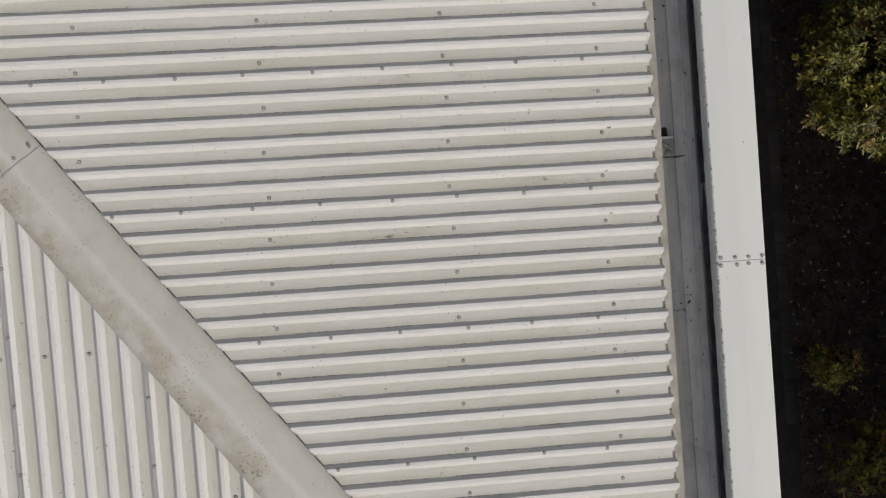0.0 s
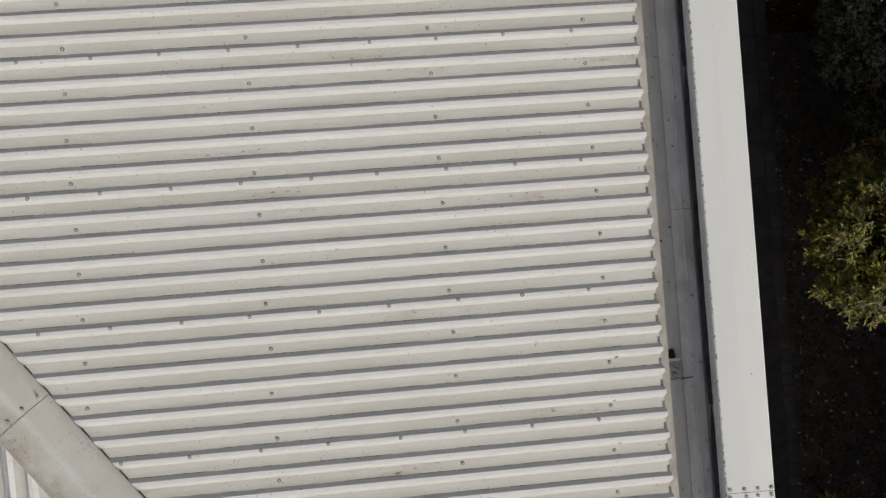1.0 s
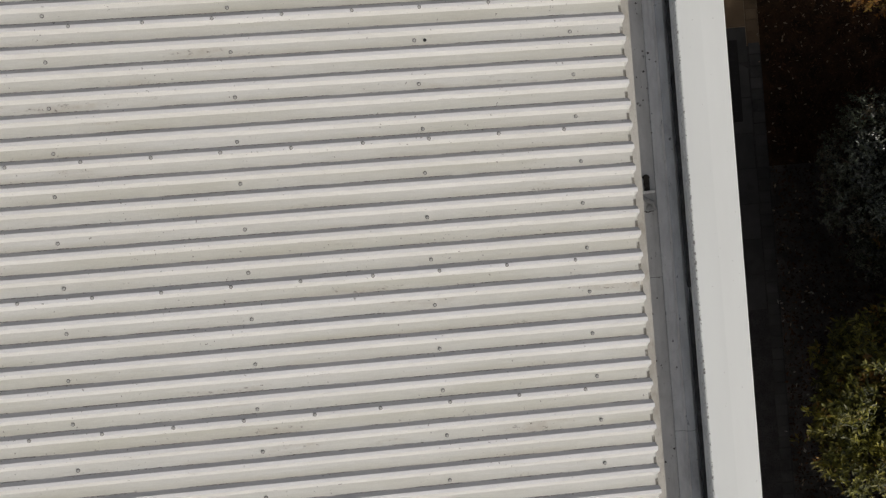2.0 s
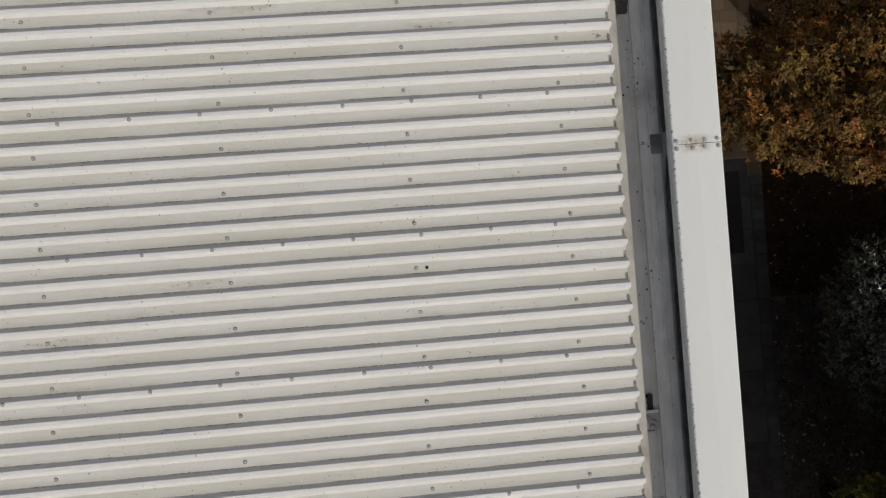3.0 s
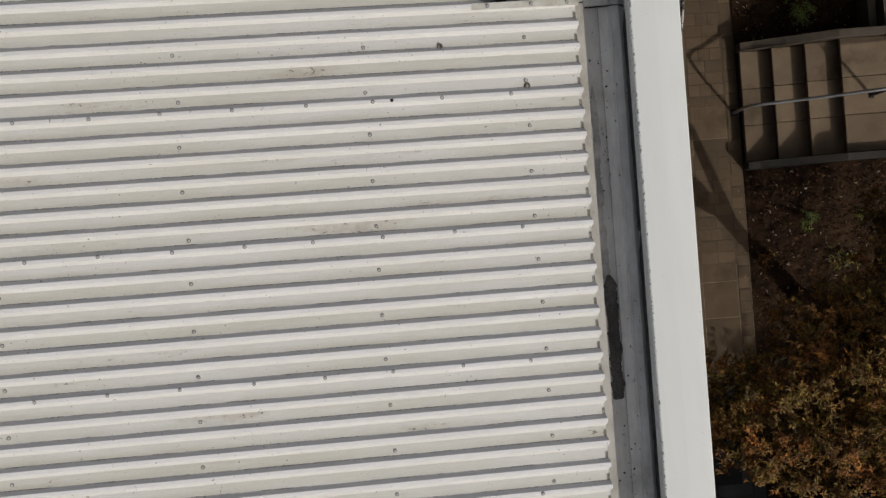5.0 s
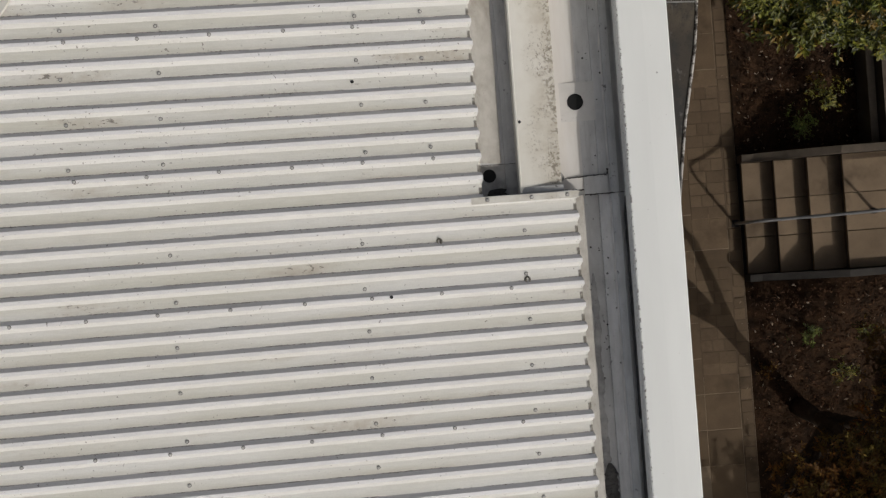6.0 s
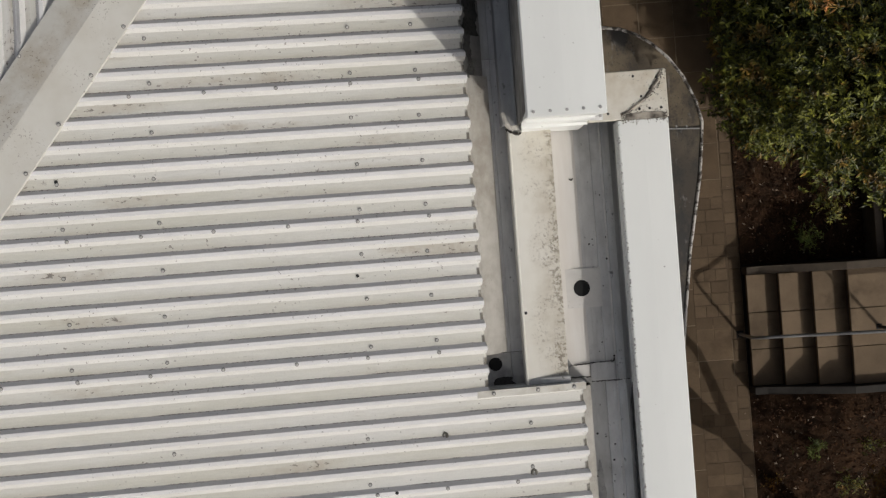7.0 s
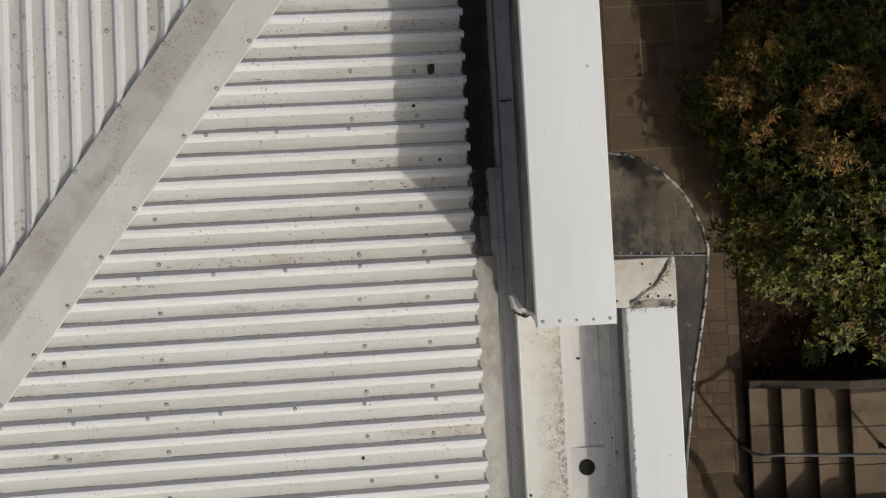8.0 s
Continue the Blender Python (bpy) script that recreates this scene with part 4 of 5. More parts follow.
# ---- curved canopy over the doorway ----
canopy = thing("door_canopy", (1.0, 12, 2.0), "low tarnished metal canopy with a curved flaking edge", "canopy")
edge = [(0.72, 9.6), (1.62, 9.75), (1.69, 10.24), (1.79, 10.92), (1.89, 11.4), (1.96, 11.75), (2.01, 12.15), (2.025, 12.34), (1.97, 12.58), (1.85, 12.86), (1.70, 13.08), (1.53, 13.25), (1.35, 13.37), (1.18, 13.44), (0.97, 13.47), (0.14, 13.48), (0.14, 12.155), (0.72, 12.155)]
CZ = 2.05
for outline, mat, label in (
        (edge[:7] + [(2.02, 12.298), (0.72, 12.298)], CANOPY_DARK, "sooty dark grey sheet"),
        ([(2.02, 12.302)] + edge[7:] + [(0.72, 12.302)], CANOPY, "brown stained sheet")):
    bm = bmesh.new()
    top = [bm.verts.new((x, y, CZ)) for x, y in outline]
    low = [bm.verts.new((x, y, CZ - 0.12)) for x, y in outline]
    bm.faces.new(top)
    bm.faces.new(low[::-1])
    for i in range(len(outline)):
        j = (i + 1) % len(outline)
        bm.faces.new((top[i], low[i], low[j], top[j]))
    part("canopy_deck", bm, mat, canopy, label)
rim_pts = [(x, y, CZ + 0.006) for x, y in edge[1:15]]
solid("rolled_rim", *tube(rim_pts, [0.0165 + rng.uniform(-0.003, 0.003) for _ in rim_pts], 7), RIM, canopy, "flaking pale rolled edge")
for k in range(9):
    screw(0.93 + 0.115 * k, 12.352 - 0.057 * 0.115 * k, CZ + 0.002, canopy, SCREW_MESH).scale = (1.0, 1.0, 1.0)
part("cross_seam", block(0.80, 2.01, 12.293, 12.306, CZ, CZ + 0.014, 0, -3.2), ZINC_GRIMY, canopy, "dull folded seam")

# added wall out of view that keeps eastern sky light off the path
tagged(part("wall_boundary", block(10.0, 10.25, -16.0, 24.0, -0.05, 6.4), WALL), "plain dark brick wall, unseen, added to cut the sky light", "wall", "", "structure")

spot = disc_mesh("dark_screw", DARK_SCREW, [(0.013, -0.004), (0.013, 0.004), (0.009, 0.008)], 8)
for x, y in ((-1.06, 1.40), (-1.545, 5.148), (-1.61, 11.0), (-1.44, 9.40), (-1.10, 13.55), (-0.93, 13.15), (-1.06, 12.6), (-3.68, 11.83)):
    near = min((o for o in roof.children if o.name.startswith("roof_sheet") and abs(sum(v.co.y for v in o.data.vertices) / len(o.data.vertices) - y) < 0.6), key=lambda o: abs(sum(v.co.y for v in o.data.vertices) / len(o.data.vertices) - y))
    screw(x, y, z_east(x) + (RIB_H if abs((y - 1.4) * 6 - round((y - 1.4) * 6)) < 0.1 else 0.0) + 0.003, near, spot)
dropping = [(-0.96 + 0.035 * math.cos(a) * rng.uniform(0.75, 1.1), 13.822 + 0.045 * math.sin(a) * rng.uniform(0.75, 1.1), z_east(-0.96) + 0.003) for a in (0, 0.8, 1.6, 2.4, 3.2, 4.0, 4.8, 5.6)]
tagged(solid("mud_clod", dropping + [(-0.958, 13.825, z_east(-0.96) + 0.022)], [(k, (k + 1) % 8, 8) for k in range(8)], MUCK), "dark dried clod lying in a roof pan", "debris")
chip = [(0.022 + 0.006 * k, 11.61 - 0.012 * math.sin(math.pi * k / 5), 6.274) for k in range(6)]
tagged(solid("rust_flake", *tube(chip, [0.003, 0.006, 0.007, 0.007, 0.006, 0.002], 6), MUCK), "small dark flake lying on the tray", "debris")
screw(-0.395, 10.628, 6.501, tray, spot).scale = (0.9, 0.9, 0.6)
BLOB = dusty_sheet("old_silicone", (0.50, 0.47, 0.40), (0.10, 0.09, 0.07), 0.6, 0.30, 0.45, 0.9)
for i, (x, y) in enumerate(((-1.06, 9.78), (-0.42, 9.45), (-0.37, 0.88), (-0.41, 0.55), (-0.40, 0.22))):
    pts = [(x + 0.022 * math.cos(a) * rng.uniform(0.6, 1.2), y + 0.022 * math.sin(a) * rng.uniform(0.6, 1.2), z_east(x) + 0.004) for a in (0, 0.9, 1.8, 2.7, 3.6, 4.5, 5.4)]
    pts.append(pts[0])
    tagged(solid("sealant_blob", *tube(pts, [0.007 + 0.005 * rng.random() for _ in pts], 6), BLOB), "smeared old sealant round a roof fixing", "sealant", "sealant blobs")

# ---- ground, path and beds ----
def ground_sheet():
    n = 60
    xs = [-60 + 120 * i / n for i in range(n + 1)]
    verts = [(x, y, -0.06) for y in xs for x in xs]
    faces = [(j * (n + 1) + i, j * (n + 1) + i + 1, (j + 1) * (n + 1) + i + 1, (j + 1) * (n + 1) + i) for j in range(n) for i in range(n)]
    return solid("ground", verts, faces, GROUND)


tagged(ground_sheet(), "dark bare earth around the building", "ground", "", "structure")


def bank(x, y):
    """Height of the mulch banked up against the south wall of the steps."""
    ease = lambda v: max(0.0, min(1.0, v)) ** 2 * (3 - 2 * max(0.0, min(1.0, v)))
    return 0.62 * ease((x - 2.92) / 1.15) * ease((y - 7.4) / 1.45) + 0.12 * ease((x - 2.85) / 0.2) * ease((y - 8.2) / 0.7) if y < 9 else 0.0


def bed(name, x0, x1, y0, y1, z, seed, label, mat=SOIL):
    """Mulch: a lumpy sheet with a slight crown."""
    st = 0.07
    nx, ny = int((x1 - x0) / st), int((y1 - y0) / st)
    verts = []
    for j in range(ny + 1):
        for i in range(nx + 1):
            x, y = x0 + (x1 - x0) * i / nx, y0 + (y1 - y0) * j / ny
            rim = min(1.0, min(i, nx - i, j, ny - j) / 3)
            h = noise.noise((x * 2.2 + seed, y * 2.2, 0)) * 0.05 + noise.noise((x * 9, y * 9, seed)) * 0.03
            verts.append((x, y, z + rim * (0.03 + h) + (bank(x, y) if x0 < 4 else 0.0)))
    faces = [(j * (nx + 1) + i, j * (nx + 1) + i + 1, (j + 1) * (nx + 1) + i + 1, (j + 1) * (nx + 1) + i) for j in range(ny) for i in range(nx)]
    return tagged(solid(name, verts, faces, mat), label, "mulch", "", "stuff")


bed("planting_bed", 2.845, 4.56, 4.3, 8.98, -0.02, 1, "red-brown bark mulch in a planting bed")
bed("planting_bed", 2.845, 4.56, -6.0, 4.3, -0.02, 3, "grey-brown leaf litter in the shaded bed", LITTER)
bed("planting_bed", 2.845, 4.46, 10.64, 18.0, 0.02, 2, "red-brown bark mulch beside the steps")
bed("planting_bed", 4.6, 9.0, -6.0, 8.9, 0.05, 4, "dark mulch under the trees")

CHIP = Mat("bark_chips", 0.9)
CHIP.b.inputs["Specular IOR Level"].default_value = 0.12
CHIP.color(CHIP.scaled(CHIP.mix(CHIP.ramp(CHIP.island(), 0.965, 0.985), CHIP.mix(CHIP.ramp(CHIP.noise(8), 0.4, 0.6), (0.088, 0.046, 0.025), (0.046, 0.026, 0.016)), (0.25, 0.20, 0.15)), CHIP.ramp(CHIP.island(), 0, 1, 0.45, 1.4)))


def scatter(name, boxes, count, size, mat, label, category, seed):
    """Flat little chips lying at random over the beds, as one mesh."""
    g = np.random.default_rng(seed)
    verts, faces = [], []
    area = np.array([(b[1] - b[0]) * (b[3] - b[2]) for b in boxes])
    for k in range(count):
        b = boxes[g.choice(len(boxes), p=area / area.sum())]
        x, y = g.uniform(b[0], b[1]), g.uniform(b[2], b[3])
        a, l = g.uniform(0, math.pi), size * g.uniform(0.4, 1.5)
        w = l * g.uniform(0.25, 0.6)
        u, v = np.array([math.cos(a), math.sin(a), g.uniform(-0.5, 0.5)]), np.array([-math.sin(a), math.cos(a), g.uniform(-0.5, 0.5)])
        c = np.array([x, y, b[4] + bank(x, y) + g.uniform(0.03, 0.075)])
        n = len(verts)
        verts += [c - u * l / 2, c + v * w / 2, c + u * l / 2, c - v * w / 2, c + np.array([0, 0, 0.012])]
        faces += [(n, n + 3, n + 4), (n + 3, n + 2, n + 4), (n + 2, n + 1, n + 4), (n + 1, n, n + 4)]
    return tagged(solid(name, verts, faces, mat), label, category, "", "stuff")


scatter("bark_chips", [(2.87, 4.55, 5.0, 8.95, 0.0), (2.84, 4.45, 10.66, 13.0, 0.03), (2.84, 4.5, -4.0, 5.0, 0.0)], 15000, 0.042, CHIP.m, "loose bark chips strewn over the beds", "mulch", 11)
scatter("fallen_leaves", [(2.75, 4.4, -3.4, 2.6, 0.02)], 260, 0.05, plain("bleached_leaf", (0.34, 0.32, 0.27), 0.7), "pale fallen leaves in the shaded bed", "leaves", 13)
scatter("dry_leaves", [(2.72, 4.55, 5.5, 8.95, 0.0), (2.72, 4.45, 10.66, 12.5, 0.03)], 300, 0.040, plain("pale_dry_leaf", (0.30, 0.22, 0.15), 0.8), "scattered dry leaves on the mulch", "leaves", 12)

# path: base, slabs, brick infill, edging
PATH_SHADE = soil("shaded_path_base", (0.075, 0.070, 0.068), (0.048, 0.045, 0.044))
path = tagged(solid("path", [(0.7, -6, -0.0025), (2.845, -6, -0.0025), (2.845, 18, -0.0025), (0.7, 18, -0.0025)], [(0, 1, 2, 3)], GROUT), "buff paved path with brick edging beside the building", "path", "", "structure")


DARK_JOINT = paving("dirty_brick_joint", (0.135, 0.097, 0.063), (0.090, 0.065, 0.044))
for x0, x1, y0, y1 in ((2.21, 2.675, 7.79, 9.22), (2.21, 2.675, 9.67, 11.55), (2.675, 2.84, 5.9, 15.2), (1.18, 1.31, 12.9, 16.5)):
    solid("joint_bed", [(x0, y0, 0.0015), (x1, y0, 0.0015), (x1, y1, 0.0015), (x0, y1, 0.0015)], [(0, 1, 2, 3)], DARK_JOINT, path, "dirty sand between the bricks")


# path base at the south end, darkened in colour for its shade
solid("tarmac_strip", [(0.7, -6, -0.001), (2.845, -6, -0.001), (2.845, 5.9, -0.001), (0.7, 5.9, -0.001)], [(0, 1, 2, 3)], PATH_SHADE, path, "path strip beside the house, its shade put into the colour")


def piece_mesh(name, lx, ly, h, mat, b=0.006):
    bm = block(-lx / 2, lx / 2, -ly / 2, ly / 2, -h, 0, 0)
    up = [e for e in bm.edges if all(v.co.z > -1e-5 for v in e.verts)]
    bmesh.ops.bevel(bm, geom=up, offset=b, segments=1, affect="EDGES")
    bmesh.ops.recalc_face_normals(bm, faces=bm.faces)
    me = bpy.data.meshes.new(name)
    bm.to_mesh(me)
    bm.free()
    me.materials.append(mat)
    return me


def lay(name, me, x, y, z, parent, turn=0.0):
    ob = new(name, me)
    ob.location, ob.rotation_euler = (x, y, z), (rng.uniform(-0.006, 0.006), rng.uniform(-0.006, 0.006), radians(turn))
    hang(ob, parent)
    return ob


slab_me = piece_mesh("slab", 0.444, 0.458, 0.05, SLAB, 0.004)
# slabs and bricks of the south end, with shade in their colour
shaded_slab_me = piece_mesh("slab", 0.444, 0.458, 0.05, SLAB_SHADE, 0.004)
shaded_brick_me = piece_mesh("brick", 0.150, 0.145, 0.05, SLAB_SHADE, 0.008)
brick_me = [piece_mesh("brick", 0.150, 0.135, 0.05, BRICK, 0.008), piece_mesh("brick", 0.150, 0.150, 0.05, BRICK, 0.008)]
small_me = [piece_mesh("brick", 0.2235, 0.1505, 0.05, BRICK, 0.007), piece_mesh("brick", 0.1495, 0.1505, 0.05, BRICK, 0.007)]
for j in range(-10, 24):
    y = 7.09 + 0.4675 * j + 0.234
    for i, x in enumerate((1.54, 1.993, 2.446)):
        if (x > 2.2 and (7.95 < y < 9.1 or 9.95 < y < 11.5)):
            continue
        if (x < 1.6 and y < 13) or (x < 2.2 and y < 6.5):
            continue
        lay("slab", slab_me if y > 6.0 else shaded_slab_me, x + rng.uniform(-0.004, 0.004), y + rng.uniform(-0.004, 0.004), rng.uniform(0.0, 0.003), path)
for y0, y1 in ((7.80, 9.21), (9.68, 11.54)):
    y = y0
    row = 0
    while y + 0.14 < y1:
        row += 1
        xs = (2.325, 2.552) if row % 3 else (2.288, 2.44, 2.592)
        for x in xs:
            lay("brick", small_me[0 if row % 3 else 1], x + rng.uniform(-0.004, 0.004), y + 0.077, rng.uniform(0.003, 0.007), path, rng.uniform(-1.5, 1.5))
        y += 0.155
y = -2.6
while y < 15.2:
    k = rng.random() < 0.5
    step = 0.142 if not k else 0.157
    lay("brick", brick_me[int(k)] if y > 5.9 else shaded_brick_me, 2.757 + rng.uniform(-0.006, 0.006), y + step / 2, rng.uniform(0.003, 0.009), path, rng.uniform(-1.5, 1.5))
    y += step
narrow_me = piece_mesh("brick", 0.098, 0.115, 0.05, BRICK, 0.008)
y = 13.0
while y < 16.4:
    lay("brick", narrow_me, 1.243, y, 0.004, path, rng.uniform(-1, 1))
    y += 0.122

cover = thing("manhole_cover", (2.28, 14.65, 0), "square concrete inspection cover set in the path", "cover")
part("frame", block(1.965, 2.60, 14.34, 14.96, -0.03, 0.012, 0.004), CONCRETE, cover)
part("lid", block(1.995, 2.57, 14.37, 14.93, -0.03, 0.020, 0.006), CONCRETE, cover)
grate = thing("drain_grate", (2.3, 5.45, 0), "dark iron grating over a pit in the path", "grating")
part("frame", block(1.90, 2.545, 4.91, 5.99, -0.03, 0.008, 0.003), IRON, grate)
for k in range(12):
    part("bar", block(1.93, 2.52, 4.96 + k * 0.085, 4.975 + k * 0.085, 0.009, 0.016), IRON, grate)

# ---- steps ----
steps = thing("garden_steps", (3.6, 9.8, 0), "four buff stone steps between low concrete walls", "steps")
NOSE = [2.862, 3.230, 3.602, 3.988, 5.2]
RISE = 0.17
for k in range(4):
    z = RISE * (k + 1)
    part("riser", block(NOSE[k] + 0.02, NOSE[k + 1] + 0.05, 9.08, 10.51, 0, z - 0.045), CONCRETE, steps)
    for a, b in ((9.085, 9.55), (9.556, 10.02), (10.026, 10.505)):
        part("tread", block(NOSE[k], min(NOSE[k + 1] + 0.03, 5.2), a, b, z - 0.045, z, 0.006, 0, 0.0015, k), STEP, steps)
for y0, y1 in ((8.985, 9.078), (10.512, 10.612)):
    bm = bmesh.new()
    prof = [(2.85, 0), (2.85, 0.27), (3.0, 0.30), (3.95, 0.80), (5.2, 0.80), (5.2, 0)]
    a = [bm.verts.new((x, y0, z)) for x, z in prof]
    b = [bm.verts.new((x, y1, z)) for x, z in prof]
    bm.faces.new(a)
    bm.faces.new(b[::-1])
    for i in range(len(prof)):
        j = (i + 1) % len(prof)
        bm.faces.new((a[i], b[i], b[j], a[j]))
    bmesh.ops.bevel(bm, geom=bm.edges[:], offset=0.006, segments=1, affect="EDGES")
    part("side_wall", bm, CONCRETE_DARK if y0 < 9.5 else CONCRETE, steps, "dark concrete side wall" if y0 < 9.5 else "weathered concrete side wall")
kerb = thing("bed_kerb", (4.5, 12, 0), "low weathered concrete kerb along the bed", "kerb", "structure")
part("kerb_stone", block(4.47, 4.575, 10.615, 18, -0.05, 0.42, 0.008), CONCRETE, kerb)
part("kerb_stone", block(4.565, 4.60, -6, 8.98, -0.05, 0.22, 0.008), CONCRETE, kerb)
upper = tagged(part("pavement", block(4.6, 9.9, 9.0, 18, -0.05, 0.60), CONCRETE), "upper paved level beyond the steps", "pavement", "", "structure")
stub = thing("marker_post", (4.6, 10.47, 0.68), "small white post at the head of the steps", "post")
part("shaft", block(4.565, 4.625, 10.44, 10.50, 0.66, 0.84, 0.006), CAP, stub)

rail = thing("handrail", (2.78, 9.75, 0), "galvanised steel handrail bent down at its foot", "handrail")
arc = [(2.775, 9.745, 0.0), (2.778, 9.746, 0.45), (2.79, 9.748, 0.62), (2.83, 9.75, 0.72), (2.92, 9.752, 0.78), (3.10, 9.755, 0.82), (3.6, 9.76, 1.02), (4.15, 9.77, 1.27), (4.30, 9.775, 1.31), (4.6, 9.775, 1.32), (5.2, 9.775, 1.32)]
solid("rail", *tube(arc, [0.021] * len(arc), 9), STEEL, rail, "", True)
solid("post", *tube([(4.33, 9.775, 0.68), (4.33, 9.775, 0.95), (4.32, 9.775, 1.30)], [0.02, 0.02, 0.018], 9), IRON, rail, "dark painted steel post")
part("foot_plate", block(4.295, 4.365, 9.74, 9.81, 0.68, 0.69, 0.003), IRON, rail)
part("foot_plate", block(2.73, 2.82, 9.70, 9.79, 0.0, 0.012, 0.003), IRON, rail)


# ---- trees and shrubs ----
def foliage(name, lobes, count, size, mat, parent, seed, rosette=9, slim=0.32, droop=0.25, under=0.25):
    """Leaves in small rosettes over a set of lobes (centre, radius): folded blades, as one mesh."""
    g = np.random.default_rng(seed)
    r = np.array([l[3] for l in lobes])
    pick = g.choice(len(lobes), size=count, p=r ** 2 / (r ** 2).sum())
    d = g.normal(size=(count, 3))
    d[:, 2] = np.where(d[:, 2] < 0, d[:, 2] * under, d[:, 2])
    d /= np.linalg.norm(d, axis=1)[:, None]
    c = np.array([l[:3] for l in lobes])[pick] + d * (r[pick] * g.uniform(0.72, 1.08, count))[:, None]
    # rosettes gather in sprigs
    lead = (np.arange(count) // 4) * 4
    c, d = np.where((np.arange(count) % 4 == 0)[:, None], c, c[lead] + g.normal(size=(count, 3)) * size * 0.95), d[lead]
    up = d * 0.7 + np.array([0, 0, 0.75]) + g.normal(size=(count, 3)) * 0.3
    up /= np.linalg.norm(up, axis=1)[:, None]
    c, up = np.repeat(c, rosette, 0), np.repeat(up, rosette, 0)
    n = len(c)
    side = np.cross(up, g.normal(size=(n, 3)))
    side /= np.linalg.norm(side, axis=1)[:, None]
    way = side + up * g.uniform(-0.1, 0.9, n)[:, None]
    way /= np.linalg.norm(way, axis=1)[:, None]
    wide = np.cross(way, up)
    wide /= np.linalg.norm(wide, axis=1)[:, None]
    l = (size * g.uniform(0.55, 1.25, n))[:, None]
    c = c + g.normal(size=(n, 3)) * size * 0.10
    sag = np.array([0, 0, -droop]) * l
    a, tip = c, c + way * l + sag
    mid = c + way * l * 0.58 + sag * 0.25
    nrm = np.cross(wide, way)
    b1, b2 = mid + wide * l * slim * 0.5 + nrm * l * 0.06, mid - wide * l * slim * 0.5 + nrm * l * 0.06
    verts = np.stack([a, b1, tip, b2], 1).reshape(-1, 3)
    k = np.arange(n) * 4
    faces = np.concatenate([np.stack([k, k + 1, k + 2], 1), np.stack([k, k + 2, k + 3], 1)])
    me = bpy.data.meshes.new(name)
    me.vertices.add(len(verts))
    me.vertices.foreach_set("co", verts.astype(np.float32).ravel())
    me.loops.add(len(faces) * 3)
    me.loops.foreach_set("vertex_index", faces.ravel().astype(np.int32))
    me.polygons.add(len(faces))
    me.polygons.foreach_set("loop_start", (np.arange(len(faces)) * 3).astype(np.int32))
    me.update()
    me.materials.append(mat)
    ob = new(name, me)
    hang(ob, parent)
    return ob


def make_lobes(cx, cy, cz, rx, ry, rz, n, r0, r1, seed):
    g = np.random.default_rng(seed)
    out = []
    for k in range(n):
        d = g.normal(size=3)
        d /= np.linalg.norm(d)
        s = g.uniform(0.45, 1.0)
        r = g.uniform(r0, r1)
        out.append((cx + d[0] * s * (rx - r * 0.6), cy + d[1] * s * (ry - r * 0.6), cz + d[2] * s * (rz - r * 0.6), r))
    return out


def dome(cx, cy, cz, rx, ry, rz, n, r0, r1, seed, shear=0.0, fall=0.0):
    """Many small lobes over an uneven dome, for a crown with dark gaps."""
    g = np.random.default_rng(seed)
    out = []
    for k in range(n):
        a, s = g.uniform(0, 2 * math.pi), math.sqrt(g.uniform(0, 1))
        edge = 1 + 0.10 * math.sin(3 * a + seed) + 0.07 * math.sin(5 * a + 2 * seed)
        x, y = cx + rx * edge * s * math.cos(a), cy + ry * edge * s * math.sin(a)
        z = cz + rz * math.sqrt(max(0.0, 1 - s * s * 0.95)) + g.uniform(-0.45, 0.12) + shear * (x - cx) - fall * (y - cy)
        out.append((x, y, z, g.uniform(r0, r1)))
    return out


def tree(name, base, lobes, count, size, mat, label, seed, trunk=0.09, fork=0.9, limbs=6, category="tree", **leaf):
    g = np.random.default_rng(seed + 50)
    t = thing(name, base, label, category)
    b = Vector(base)
    f = b + Vector((g.uniform(-0.1, 0.1), g.uniform(-0.1, 0.1), fork))
    solid("trunk", *tube([b, b.lerp(f, 0.5) + Vector((0.03, -0.02, 0)), f], [trunk * 1.25, trunk, trunk * 0.85], 9), BARK, t, "", True)
    order = g.permutation(len(lobes))[:limbs]
    for k in order:
        e = Vector(lobes[k][:3])
        m = f.lerp(e, 0.5) + Vector((g.uniform(-0.15, 0.15), g.uniform(-0.15, 0.15), 0.15))
        solid("limb", *tube([f - Vector((0, 0, 0.05)), m, e], [trunk * 0.6, trunk * 0.38, trunk * 0.12], 7), BARK, t, "", True)
        for q in range(3):
            e2 = e + Vector(g.normal(size=3) * lobes[k][3] * 0.7)
            solid("branch", *tube([m, m.lerp(e2, 0.6) + Vector((0, 0, 0.08)), e2], [trunk * 0.25, trunk * 0.16, 0.006], 5), BARK, t, "", True)
    foliage("crown", lobes, count, size, mat, t, seed, **leaf)
    return t


